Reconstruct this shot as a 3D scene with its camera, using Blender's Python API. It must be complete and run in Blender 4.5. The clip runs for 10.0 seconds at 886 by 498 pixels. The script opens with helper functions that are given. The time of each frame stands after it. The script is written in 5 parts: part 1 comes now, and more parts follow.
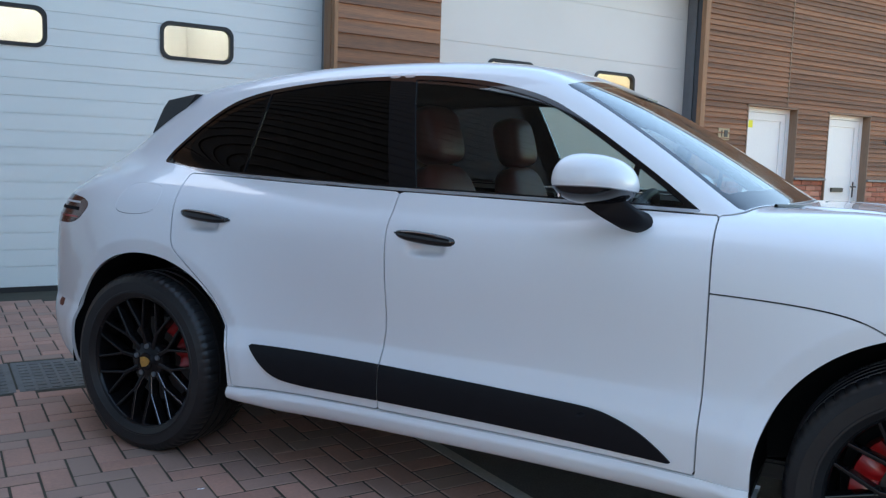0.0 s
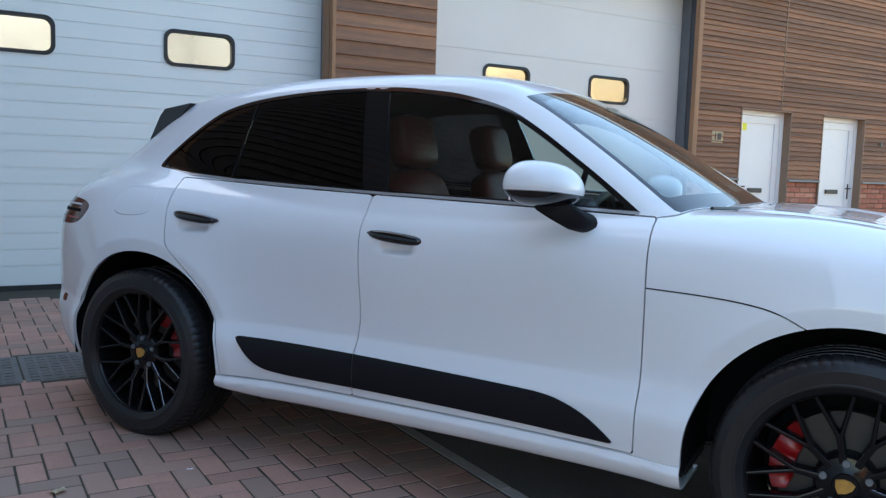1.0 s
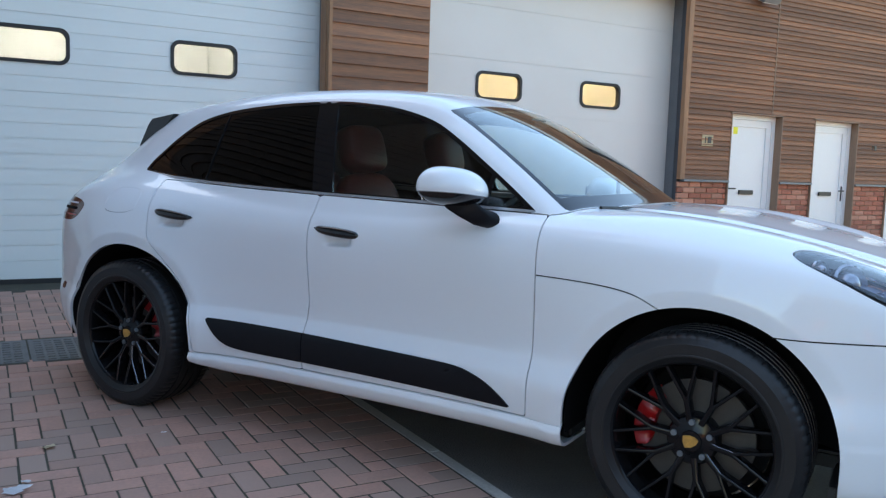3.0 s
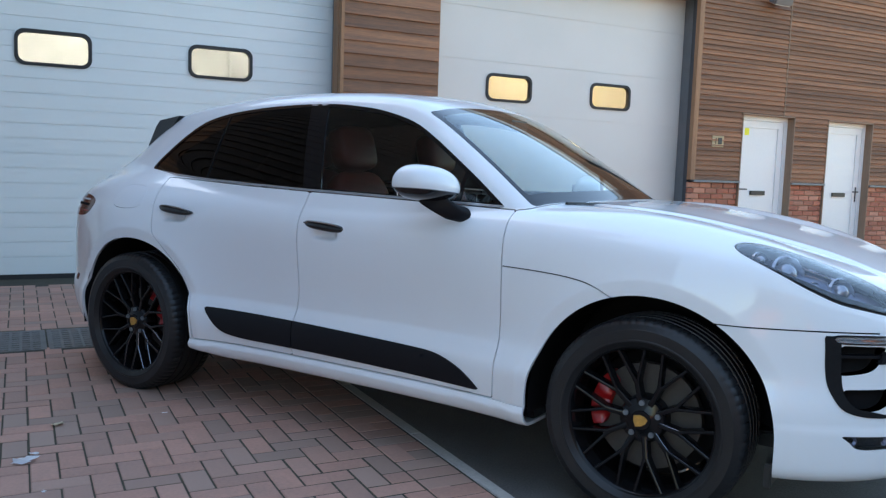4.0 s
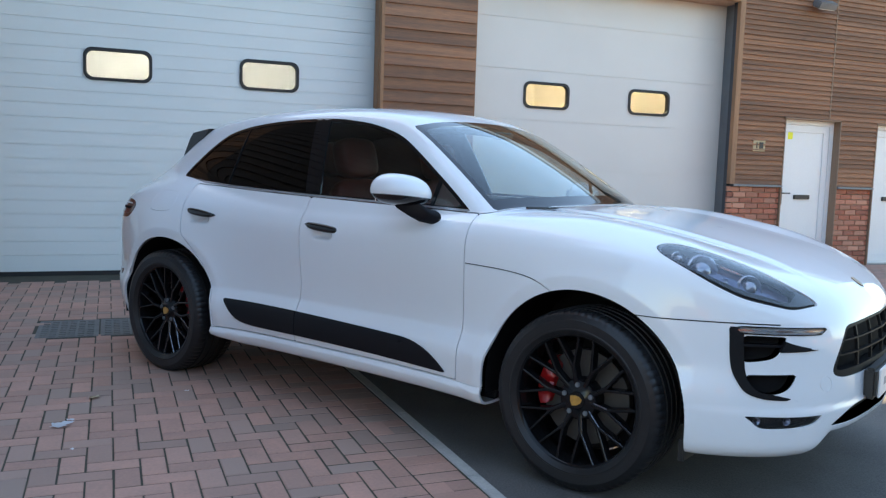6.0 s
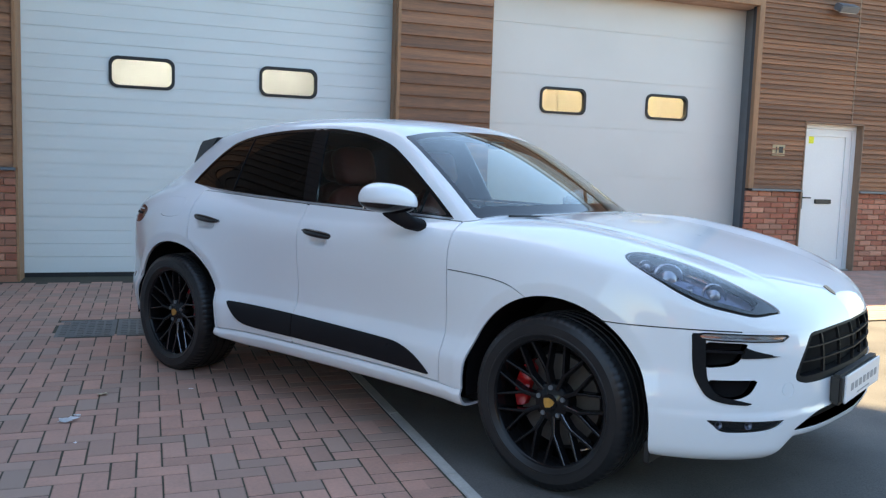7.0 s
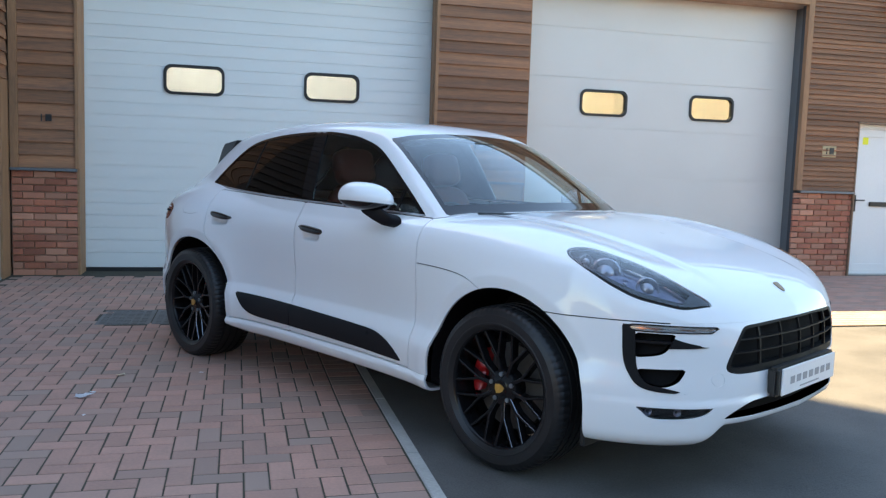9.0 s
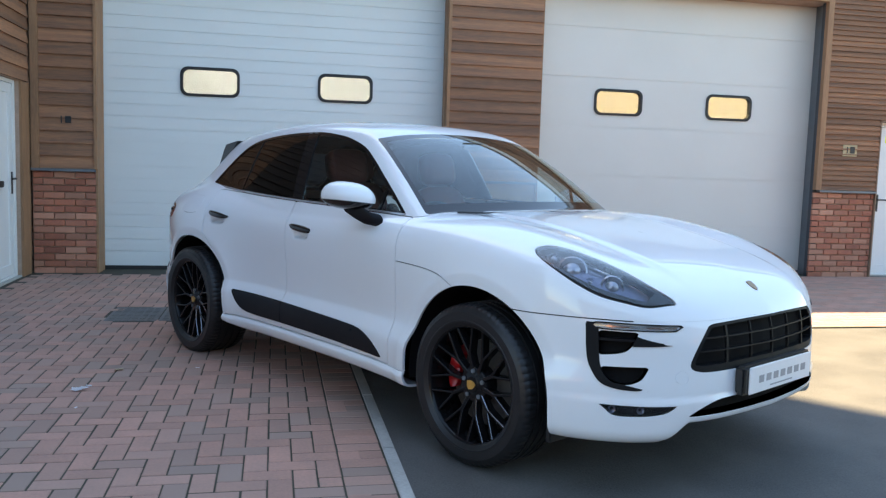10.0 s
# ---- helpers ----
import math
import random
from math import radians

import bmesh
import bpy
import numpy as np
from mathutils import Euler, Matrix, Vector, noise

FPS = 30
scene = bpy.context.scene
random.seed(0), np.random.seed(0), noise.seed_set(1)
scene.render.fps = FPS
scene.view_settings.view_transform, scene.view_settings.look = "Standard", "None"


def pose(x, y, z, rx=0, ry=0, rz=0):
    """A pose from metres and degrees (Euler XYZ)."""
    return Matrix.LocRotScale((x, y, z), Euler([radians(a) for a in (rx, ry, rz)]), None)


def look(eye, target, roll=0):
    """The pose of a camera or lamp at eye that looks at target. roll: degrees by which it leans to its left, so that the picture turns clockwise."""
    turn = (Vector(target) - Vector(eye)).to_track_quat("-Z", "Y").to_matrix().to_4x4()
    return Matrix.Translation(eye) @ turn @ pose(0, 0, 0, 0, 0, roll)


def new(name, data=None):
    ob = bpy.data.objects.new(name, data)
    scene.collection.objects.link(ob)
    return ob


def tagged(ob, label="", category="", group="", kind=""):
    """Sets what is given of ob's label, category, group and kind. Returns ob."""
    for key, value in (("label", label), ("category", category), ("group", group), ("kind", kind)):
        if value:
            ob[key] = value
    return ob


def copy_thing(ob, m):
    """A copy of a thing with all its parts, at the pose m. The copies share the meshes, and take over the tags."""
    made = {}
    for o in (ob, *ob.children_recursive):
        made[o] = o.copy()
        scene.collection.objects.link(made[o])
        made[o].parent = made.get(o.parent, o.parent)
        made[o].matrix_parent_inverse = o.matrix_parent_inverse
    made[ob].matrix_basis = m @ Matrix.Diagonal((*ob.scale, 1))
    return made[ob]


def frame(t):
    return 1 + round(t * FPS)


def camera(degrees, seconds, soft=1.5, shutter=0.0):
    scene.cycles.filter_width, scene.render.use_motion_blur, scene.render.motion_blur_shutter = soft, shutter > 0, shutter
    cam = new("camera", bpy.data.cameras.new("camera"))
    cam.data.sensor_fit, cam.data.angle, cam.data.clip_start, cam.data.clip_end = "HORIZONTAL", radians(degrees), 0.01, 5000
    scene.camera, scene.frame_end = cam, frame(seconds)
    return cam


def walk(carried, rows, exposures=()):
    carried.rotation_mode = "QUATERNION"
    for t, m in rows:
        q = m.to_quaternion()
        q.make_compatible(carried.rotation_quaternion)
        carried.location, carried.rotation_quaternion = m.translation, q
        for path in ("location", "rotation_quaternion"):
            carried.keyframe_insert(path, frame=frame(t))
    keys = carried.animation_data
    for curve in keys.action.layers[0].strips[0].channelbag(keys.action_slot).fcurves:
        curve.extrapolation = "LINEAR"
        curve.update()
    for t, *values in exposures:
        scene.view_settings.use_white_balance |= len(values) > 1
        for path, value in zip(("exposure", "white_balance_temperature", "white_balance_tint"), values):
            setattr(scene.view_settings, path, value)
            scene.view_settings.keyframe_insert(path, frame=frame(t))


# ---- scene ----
cam = camera(56.4, 10.0, soft=1.3)
PATH = [
    (0, (-2.141, -1.048, 1.209), (-1.098, 0.647, 1.009), 1.8),
    (0.5, (-2.134, -1.186, 1.214), (-1.102, 0.516, 1.016), 1.8),
    (1, (-2.136, -1.333, 1.229), (-1.113, 0.375, 1.031), 1.8),
    (1.5, (-2.125, -1.475, 1.249), (-1.114, 0.24, 1.051), 1.8),
    (2, (-2.102, -1.614, 1.258), (-1.104, 0.107, 1.06), 1.8),
    (2.5, (-2.071, -1.769, 1.261), (-1.086, -0.039, 1.064), 1.9),
    (3, (-2.044, -1.93, 1.255), (-1.075, -0.192, 1.058), 1.9),
    (4.5, (-1.919, -2.39, 1.248), (-1.05, -0.6, 1.053), 2.0),
    (5, (-1.875, -2.558, 1.264), (-1.05, -0.746, 1.069), 2.0),
    (5.5, (-1.814, -2.695, 1.274), (-1.029, -0.866, 1.079), 1.9),
    (7, (-1.579, -3.032, 1.335), (-0.908, -1.158, 1.141), 1.9),
    (7.5, (-1.483, -3.133, 1.35), (-0.858, -1.243, 1.156), 1.9),
    (8, (-1.378, -3.257, 1.35), (-0.802, -1.351, 1.156), 1.9),
    (8.5, (-1.259, -3.356, 1.346), (-0.733, -1.436, 1.151), 1.9),
    (9, (-1.141, -3.436, 1.34), (-0.657, -1.505, 1.146), 1.9),
    (9.5, (-1.005, -3.495, 1.334), (-0.561, -1.554, 1.139), 1.9),
    (10, (-0.881, -3.552, 1.345), (-0.479, -1.603, 1.149), 1.8),
]
EXPOSURES = [(0.0, 2.48, 7700, 3.0), (10.0, 2.48, 7700, 3.0)]
walk(cam, [(t, look(eye, target, roll)) for t, eye, target, roll in PATH], EXPOSURES)

# ---- daylight: sun high behind the garages, the yard in open shade ----
SUN_FROM, SUN_HEIGHT = (-0.64, 0.76), 55.3
world = bpy.data.worlds.new("sky")
scene.world = world
world.use_nodes = True
sky = world.node_tree.nodes.new("ShaderNodeTexSky")
sky.sky_type, sky.sun_disc = "NISHITA", False
sky.sun_elevation, sky.sun_rotation = radians(SUN_HEIGHT), math.atan2(SUN_FROM[0], SUN_FROM[1]) % (2 * math.pi)
sky.dust_density, sky.ozone_density = 0.4, 2.5
world.node_tree.links.new(sky.outputs[0], world.node_tree.nodes["Background"].inputs[0])
world.node_tree.nodes["Background"].inputs[1].default_value = 0.12
sun = new("sun", bpy.data.lights.new("sun", "SUN"))
sun.data.energy, sun.data.angle, sun.data.color = 5.0, radians(0.53), (1.0, 0.81, 0.57)
reach = math.tan(radians(SUN_HEIGHT))
sun.matrix_world = look((SUN_FROM[0] * 20, SUN_FROM[1] * 20, 20 * reach), (0, 0, 0))


# ---- materials ----
def shader(name, color, rough=0.5, metal=0.0, coat=0.0, vary=0.15, scale=6.0, fine=60.0, bump=0.0, tint=None, streak=(1, 1, 1), each=0.0, spec=0.5, rough_vary=0.1, islands=0.0, other=None):
    """A painted, stained or mineral surface: base colour with coarse and fine variation, relief, and a change from piece to piece."""
    m = bpy.data.materials.new(name)
    m.use_nodes = True
    nt = m.node_tree
    n, l = nt.nodes, nt.links
    p = n["Principled BSDF"]
    p.inputs["Metallic"].default_value = metal
    p.inputs["Coat Weight"].default_value = coat
    p.inputs["Coat Roughness"].default_value = 0.03
    p.inputs["Specular IOR Level"].default_value = spec
    co = n.new("ShaderNodeTexCoord")
    mp = n.new("ShaderNodeMapping")
    mp.inputs["Scale"].default_value = streak
    l.new(co.outputs["Object"], mp.inputs[0])
    info = n.new("ShaderNodeObjectInfo")
    off = n.new("ShaderNodeVectorMath")
    off.operation = "SCALE"
    off.inputs[0].default_value = (17.0, 31.0, 23.0)
    l.new(info.outputs["Random"], off.inputs["Scale"])
    add = n.new("ShaderNodeVectorMath")
    l.new(mp.outputs[0], add.inputs[0])
    l.new(off.outputs[0], add.inputs[1])
    big, small = n.new("ShaderNodeTexNoise"), n.new("ShaderNodeTexNoise")
    for t, s, d in ((big, scale, 4.0), (small, fine, 3.0)):
        t.inputs["Scale"].default_value, t.inputs["Detail"].default_value = s, d
        l.new(add.outputs[0], t.inputs["Vector"])
    mean = n.new("ShaderNodeMath")
    mean.operation = "MULTIPLY_ADD"
    l.new(small.outputs["Fac"], mean.inputs[0])
    mean.inputs[1].default_value = 0.45
    half = n.new("ShaderNodeMath")
    half.operation = "MULTIPLY"
    half.inputs[1].default_value = 0.55
    l.new(big.outputs["Fac"], half.inputs[0])
    l.new(half.outputs[0], mean.inputs[2])
    ramp = n.new("ShaderNodeMapRange")
    ramp.inputs[1].default_value, ramp.inputs[2].default_value = 0.3, 0.7
    l.new(mean.outputs[0], ramp.inputs[0])
    mix = n.new("ShaderNodeMix")
    mix.data_type = "RGBA"
    c = Vector(color)
    d = Vector(tint) if tint else c * (1 - vary)
    e = c if tint else c * (1 + vary)
    mix.inputs[6].default_value = (*[min(1, max(0, v)) for v in d], 1)
    mix.inputs[7].default_value = (*[min(1, max(0, v)) for v in e], 1)
    l.new(ramp.outputs[0], mix.inputs[0])
    out = mix.outputs[2]
    if other:
        spread = n.new("ShaderNodeMath")
        spread.operation = "MULTIPLY"
        spread.inputs[1].default_value = 13.7
        l.new(n.new("ShaderNodeNewGeometry").outputs["Random Per Island"] if islands else info.outputs["Random"], spread.inputs[0])
        part_of = n.new("ShaderNodeMath")
        part_of.operation = "FRACT"
        l.new(spread.outputs[0], part_of.inputs[0])
        pale = n.new("ShaderNodeMapRange")
        pale.inputs[1].default_value, pale.inputs[2].default_value = 0.35, 0.95
        l.new(part_of.outputs[0], pale.inputs[0])
        blend = n.new("ShaderNodeMix")
        blend.data_type = "RGBA"
        l.new(pale.outputs[0], blend.inputs[0])
        l.new(out, blend.inputs[6])
        blend.inputs[7].default_value = (*other, 1)
        out = blend.outputs[2]
    if each or islands:
        hsv = n.new("ShaderNodeHueSaturation")
        val = n.new("ShaderNodeMapRange")
        val.inputs[3].default_value, val.inputs[4].default_value = 1 - each - islands, 1 + each + islands
        pick = n.new("ShaderNodeNewGeometry").outputs["Random Per Island"] if islands else info.outputs["Random"]
        l.new(pick, val.inputs[0])
        l.new(val.outputs[0], hsv.inputs["Value"])
        l.new(out, hsv.inputs["Color"])
        out = hsv.outputs[0]
    l.new(out, p.inputs["Base Color"])
    rr = n.new("ShaderNodeMapRange")
    rr.inputs[3].default_value, rr.inputs[4].default_value = max(0.0, rough - rough_vary * rough), min(1.0, rough + rough_vary * rough)
    l.new(big.outputs["Fac"], rr.inputs[0])
    l.new(rr.outputs[0], p.inputs["Roughness"])
    if bump:
        b = n.new("ShaderNodeBump")
        b.inputs["Distance"].default_value, b.inputs["Strength"].default_value = bump, 1.0
        l.new(mean.outputs[0], b.inputs["Height"])
        l.new(b.outputs[0], p.inputs["Normal"])
    return m


def glass(name, color, rough=0.0, ior=1.45):
    m = bpy.data.materials.new(name)
    m.use_nodes = True
    p = m.node_tree.nodes["Principled BSDF"]
    p.inputs["Base Color"].default_value = (*color, 1)
    p.inputs["Transmission Weight"].default_value = 1.0
    p.inputs["Roughness"].default_value, p.inputs["IOR"].default_value = rough, ior
    return m


def glow(name, color, strength):
    m = bpy.data.materials.new(name)
    m.use_nodes = True
    p = m.node_tree.nodes["Principled BSDF"]
    p.inputs["Base Color"].default_value = (*color, 1)
    p.inputs["Emission Color"].default_value, p.inputs["Emission Strength"].default_value = (*color, 1), strength
    return m


ASPHALT = shader("asphalt", (0.092, 0.087, 0.081), 0.85, vary=0.42, scale=2.2, fine=120, bump=0.008)
BED = shader("joint_sand", (0.050, 0.045, 0.030), 0.95, vary=0.4, scale=8, fine=90)
PAVER = shader("clay_paver", (0.49, 0.262, 0.196), 0.8, tint=(0.33, 0.195, 0.152), scale=5, fine=70, bump=0.002, each=0.10, other=(0.315, 0.215, 0.172))
PAVER_JOINED = shader("clay_paver_far", (0.49, 0.262, 0.196), 0.8, tint=(0.33, 0.195, 0.152), scale=5, fine=70, bump=0.002, islands=0.10, other=(0.315, 0.215, 0.172))
KERB = shader("concrete_edging", (0.40, 0.385, 0.355), 0.85, vary=0.2, scale=5, fine=80, bump=0.002)
CAST = shader("cast_iron", (0.14, 0.136, 0.128), 0.75, metal=0.0, vary=0.3, scale=9, fine=80)
BRICK = shader("red_brick", (0.46, 0.160, 0.090), 0.85, tint=(0.27, 0.100, 0.070), scale=7, fine=55, bump=0.004, each=0.22, other=(0.46, 0.22, 0.145))
MORTAR = shader("mortar", (0.42, 0.30, 0.23), 0.95, vary=0.2, scale=9, fine=80, bump=0.003)
CEDAR = shader("cedar_board", (0.40, 0.185, 0.090), 0.72, tint=(0.105, 0.062, 0.045), scale=2.2, fine=26, bump=0.003, streak=(0.3, 1, 8.0), each=0.28)
CEDAR_PALE = shader("weathered_board", (0.36, 0.165, 0.080), 0.75, tint=(0.095, 0.052, 0.034), scale=2.2, fine=26, bump=0.003, streak=(0.3, 1, 11.0), each=0.24)
POST = shader("cedar_post", (0.38, 0.205, 0.105), 0.7, tint=(0.20, 0.11, 0.062), scale=3, fine=30, bump=0.002, streak=(3, 3, 0.3))
POST_GREY = shader("grey_post", (0.30, 0.195, 0.125), 0.75, tint=(0.19, 0.125, 0.085), scale=3, fine=30, bump=0.002, streak=(3, 3, 0.3))
# darkened copy of cedar for unseen boards, keeps shade in the car's reflections
CEDAR_DARKENED = shader("darkened_cedar", (0.085, 0.055, 0.042), 0.8, vary=0.3, scale=2.2, fine=26, streak=(0.22, 1, 4.5), each=0.06)
LEAD = shader("grey_metal", (0.16, 0.175, 0.19), 0.5, metal=0.4, vary=0.15)
DOOR_SHEET = shader("white_door_sheet", (0.70, 0.745, 0.74), 0.42, vary=0.035, scale=1.2, fine=300, bump=0.0006)
DOOR_SHEET_B = shader("cream_door_sheet", (0.64, 0.625, 0.59), 0.42, vary=0.04, scale=1.2, fine=300, bump=0.0006)
UPVC = shader("white_upvc", (0.74, 0.745, 0.74), 0.35, vary=0.03, scale=2, fine=40)
RUBBER = shader("black_rubber", (0.018, 0.018, 0.019), 0.6, vary=0.2)
BLACK = shader("black_plastic", (0.014, 0.014, 0.015), 0.45, vary=0.2, scale=20, fine=200)
RENDERED = shader("pale_plaster", (0.70, 0.70, 0.71), 0.9, vary=0.08)
YELLOW = shader("yellow_vinyl", (0.80, 0.78, 0.03), 0.5, vary=0.05)
BRASS = shader("worn_brass", (0.36, 0.30, 0.16), 0.4, metal=0.7, vary=0.2)
ROOFING = shader("grey_slate", (0.10, 0.10, 0.11), 0.7, vary=0.2)
PANE = glass("window_pane", (0.93, 0.94, 0.90), 0.06)
LEAF = shader("dry_leaf", (0.66, 0.56, 0.40), 0.8, vary=0.3)
PAPER = shader("white_litter", (0.86, 0.86, 0.88), 0.7, vary=0.15)


# ---- helpers for building ----
def box(bm, x0, y0, z0, x1, y1, z1, bevel=0.0):
    m = Matrix.Translation(((x0 + x1) / 2, (y0 + y1) / 2, (z0 + z1) / 2)) @ Matrix.Diagonal((x1 - x0, y1 - y0, z1 - z0, 1))
    vs = bmesh.ops.create_cube(bm, size=1, matrix=m)["verts"]
    if bevel:
        es = {e for v in vs for e in v.link_edges}
        bmesh.ops.bevel(bm, geom=list(es), offset=bevel, segments=2, affect="EDGES", clamp_overlap=True)
    return vs


def mesh_of(bm, name, smooth=False, sharp=35):
    me = bpy.data.meshes.new(name)
    bmesh.ops.recalc_face_normals(bm, faces=bm.faces)
    bm.to_mesh(me)
    bm.free()
    if smooth:
        me.polygons.foreach_set("use_smooth", [True] * len(me.polygons))
        me.set_sharp_from_angle(angle=radians(sharp))
    return me


def part(name, bm, material, parent=None, label="", smooth=False, sharp=35):
    """Links a bmesh as one mesh object, under a thing or a part if one is given."""
    ob = new(name, mesh_of(bm, name, smooth, sharp) if isinstance(bm, bmesh.types.BMesh) else bm)
    if not ob.data.materials:
        ob.data.materials.append(material)
    if parent:
        ob.parent = parent
    if label:
        ob["label"] = label
    return ob


def block(name, material, parent, x0, y0, z0, x1, y1, z1, bevel=0.0, label=""):
    bm = bmesh.new()
    box(bm, x0, y0, z0, x1, y1, z1, bevel)
    return part(name, bm, material, parent, label)


def thing(name, label, category, at=(0, 0, 0), turn=0.0, group="", kind=""):
    ob = tagged(new(name), label, category, group, kind)
    ob.matrix_world = pose(*at, 0, 0, turn)
    return ob


def block_mesh(x0, y0, z0, x1, y1, z1, bevel=0.0):
    bm = bmesh.new()
    box(bm, x0, y0, z0, x1, y1, z1, bevel)
    return bm


# ---- the yard: ground, garage front, side wing, and what stands round it out of sight ----
CLAD_Y, BRICK_Y, GATE_Y, PDOOR_Y = 6.48, 6.50, 6.86, 6.60
WALL_TOP, LEDGE = 5.0, 1.17
bm = bmesh.new()
bmesh.ops.create_grid(bm, x_segments=40, y_segments=40, size=150)
ground = tagged(part("ground", bm, ASPHALT), "grey asphalt yard surface, worn and slightly stained", "ground", kind="structure")

bm = bmesh.new()
box(bm, -9, -9, -0.1, -0.365, 3.0, 0.0102)
box(bm, -9, 3.0, -0.1, 16, 7.0, 0.0102)
pavement = tagged(part("pavement", bm, BED), "red and grey clay block paving in herringbone", "paving", kind="structure")

bm = bmesh.new()
for i in range(13):
    box(bm, -0.365, -8 + i * 0.915, -0.1, -0.305, -8 + i * 0.915 + 0.908, 0.013, 0.004)
tagged(part("edging_kerb", bm, KERB), "pale concrete edging strip between paving and asphalt", "kerb", kind="structure")

# wall core behind the cladding, with the openings left free
GATES = (-2.86, 1.24), (2.38, 6.44)
PDOORS = (7.27, 8.34), (9.07, 10.12), (10.97, 12.02)
GATE_TOP, PDOOR_TOP = 3.70, 2.17
wall = thing("wall_north", "garage front clad in brown cedar boards over red brick", "wall", kind="structure")
bm = bmesh.new()
edges = sorted([-3.55, 14.0] + [e for o in GATES + PDOORS for e in o])
for x0, x1 in zip(edges[:-1], edges[1:]):
    if (x0, x1) in GATES:
        box(bm, x0, BRICK_Y + 0.03, GATE_TOP, x1, 6.95, WALL_TOP)
    elif (x0, x1) in PDOORS:
        box(bm, x0, BRICK_Y + 0.03, PDOOR_TOP, x1, 6.95, WALL_TOP)
    else:
        box(bm, x0, BRICK_Y + 0.03, 0, x1, 6.95, WALL_TOP)
part("wall_core", bm, MORTAR, wall)


def board_mesh(w, h, lap=0.026):
    """A tapered cedar board, thick at its lower edge, with its origin at its lower left corner."""
    bm = bmesh.new()
    co = [(0, 0, 0), (w, 0, 0), (w, -lap, 0), (0, -lap, 0), (0, 0, h), (w, 0, h), (w, -0.004, h), (0, -0.004, h)]
    vs = [bm.verts.new(c) for c in co]
    for f in ((3, 2, 1, 0), (4, 5, 6, 7), (0, 1, 5, 4), (2, 3, 7, 6), (1, 2, 6, 5), (3, 0, 4, 7)):
        bm.faces.new([vs[i] for i in f])
    return mesh_of(bm, "board")


def boards(parent, x0, x1, z0, z1, material, pitch=0.138, y=CLAD_Y + 0.016, turn=0, at=None):
    n = max(1, round((z1 - z0) / pitch))
    h = (z1 - z0) / n
    me = board_mesh(x1 - x0, h + 0.006)
    me.materials.append(material)
    rng = random.Random(int(x0 * 100))
    for i in range(n):
        ob = part("board", me, material, parent)
        ob.location = (x0, y - rng.uniform(0, 0.004), z0 + i * h)
        ob.rotation_euler = (0, rng.uniform(-0.0016, 0.0016), 0)


# panels of boards between the openings
boards(wall, -3.46, -2.887, LEDGE + 0.035, WALL_TOP, CEDAR)
boards(wall, 1.214, 2.375, LEDGE + 0.035, WALL_TOP, CEDAR)
boards(wall, 6.410, 7.265, LEDGE + 0.035, PDOOR_TOP, CEDAR_PALE, 0.069)
boards(wall, 8.345, 9.065, LEDGE + 0.035, PDOOR_TOP, CEDAR_PALE, 0.069)
boards(wall, 10.125, 10.965, LEDGE + 0.035, PDOOR_TOP, CEDAR_PALE, 0.069)
boards(wall, 12.025, 13.9, LEDGE + 0.035, PDOOR_TOP, CEDAR_PALE, 0.069)
boards(wall, 6.410, 8.09, PDOOR_TOP + 0.01, WALL_TOP, CEDAR_PALE, 0.069)
boards(wall, 8.12, 13.9, PDOOR_TOP + 0.01, WALL_TOP, CEDAR_PALE, 0.069)
boards(wall, -2.85, 1.17, GATE_TOP + 0.10, WALL_TOP, CEDAR)
boards(wall, 2.385, 6.38, GATE_TOP + 0.10, WALL_TOP, CEDAR)

# ledges, posts and linings
for x0, x1 in ((-3.55, -2.87), (1.2, 2.38), (6.38, 7.27), (8.34, 9.07), (10.12, 10.97), (12.02, 13.9)):
    block("ledge", LEAD, wall, x0, CLAD_Y - 0.035, LEDGE, x1, BRICK_Y + 0.03, LEDGE + 0.03, 0.004, "grey metal drip ledge")
for x0, x1, m in ((-3.545, -3.462, POST), (-2.885, -2.850, POST), (1.172, 1.212, POST), (6.322, 6.408, POST)):
    block("post", m, wall, x0, CLAD_Y - 0.022, LEDGE + 0.03, x1, BRICK_Y + 0.03, GATE_TOP + 0.09, 0.004, "cedar corner post")
block("seam_batten", POST_GREY, wall, 8.092, CLAD_Y - 0.008, PDOOR_TOP + 0.01, 8.118, BRICK_Y, WALL_TOP, 0.003)
for x0, x1 in GATES:
    block("lintel_board", POST, wall, x0 + 0.02, CLAD_Y - 0.02, GATE_TOP, x1 - 0.04, BRICK_Y + 0.03, GATE_TOP + 0.10, 0.004, "pale cedar lintel board")
    if x0 < 0:
        block("gate_lining", POST, wall, x1 - 0.075, BRICK_Y + 0.035, 0.0, x1 - 0.004, GATE_Y - 0.17, GATE_TOP, 0.0, "cedar lining of the gate opening")
    else:
        block("gate_jamb", shader("dark_steel", (0.045, 0.052, 0.062), 0.5, metal=0.2), wall, x1 - 0.110, BRICK_Y + 0.035, 0.0, x1 - 0.004, BRICK_Y + 0.10, GATE_TOP, 0.0, "dark grey steel gate jamb")
    block("gate_track", LEAD, wall, x1 - 0.030, GATE_Y - 0.17, 0.0, x1 - 0.004, GATE_Y - 0.012, GATE_TOP, 0.0, "grey steel gate track")
    block("gate_lining", POST, wall, x0 - 0.012, CLAD_Y + 0.02, 0.0, x0 + 0.012, GATE_Y - 0.012, GATE_TOP)
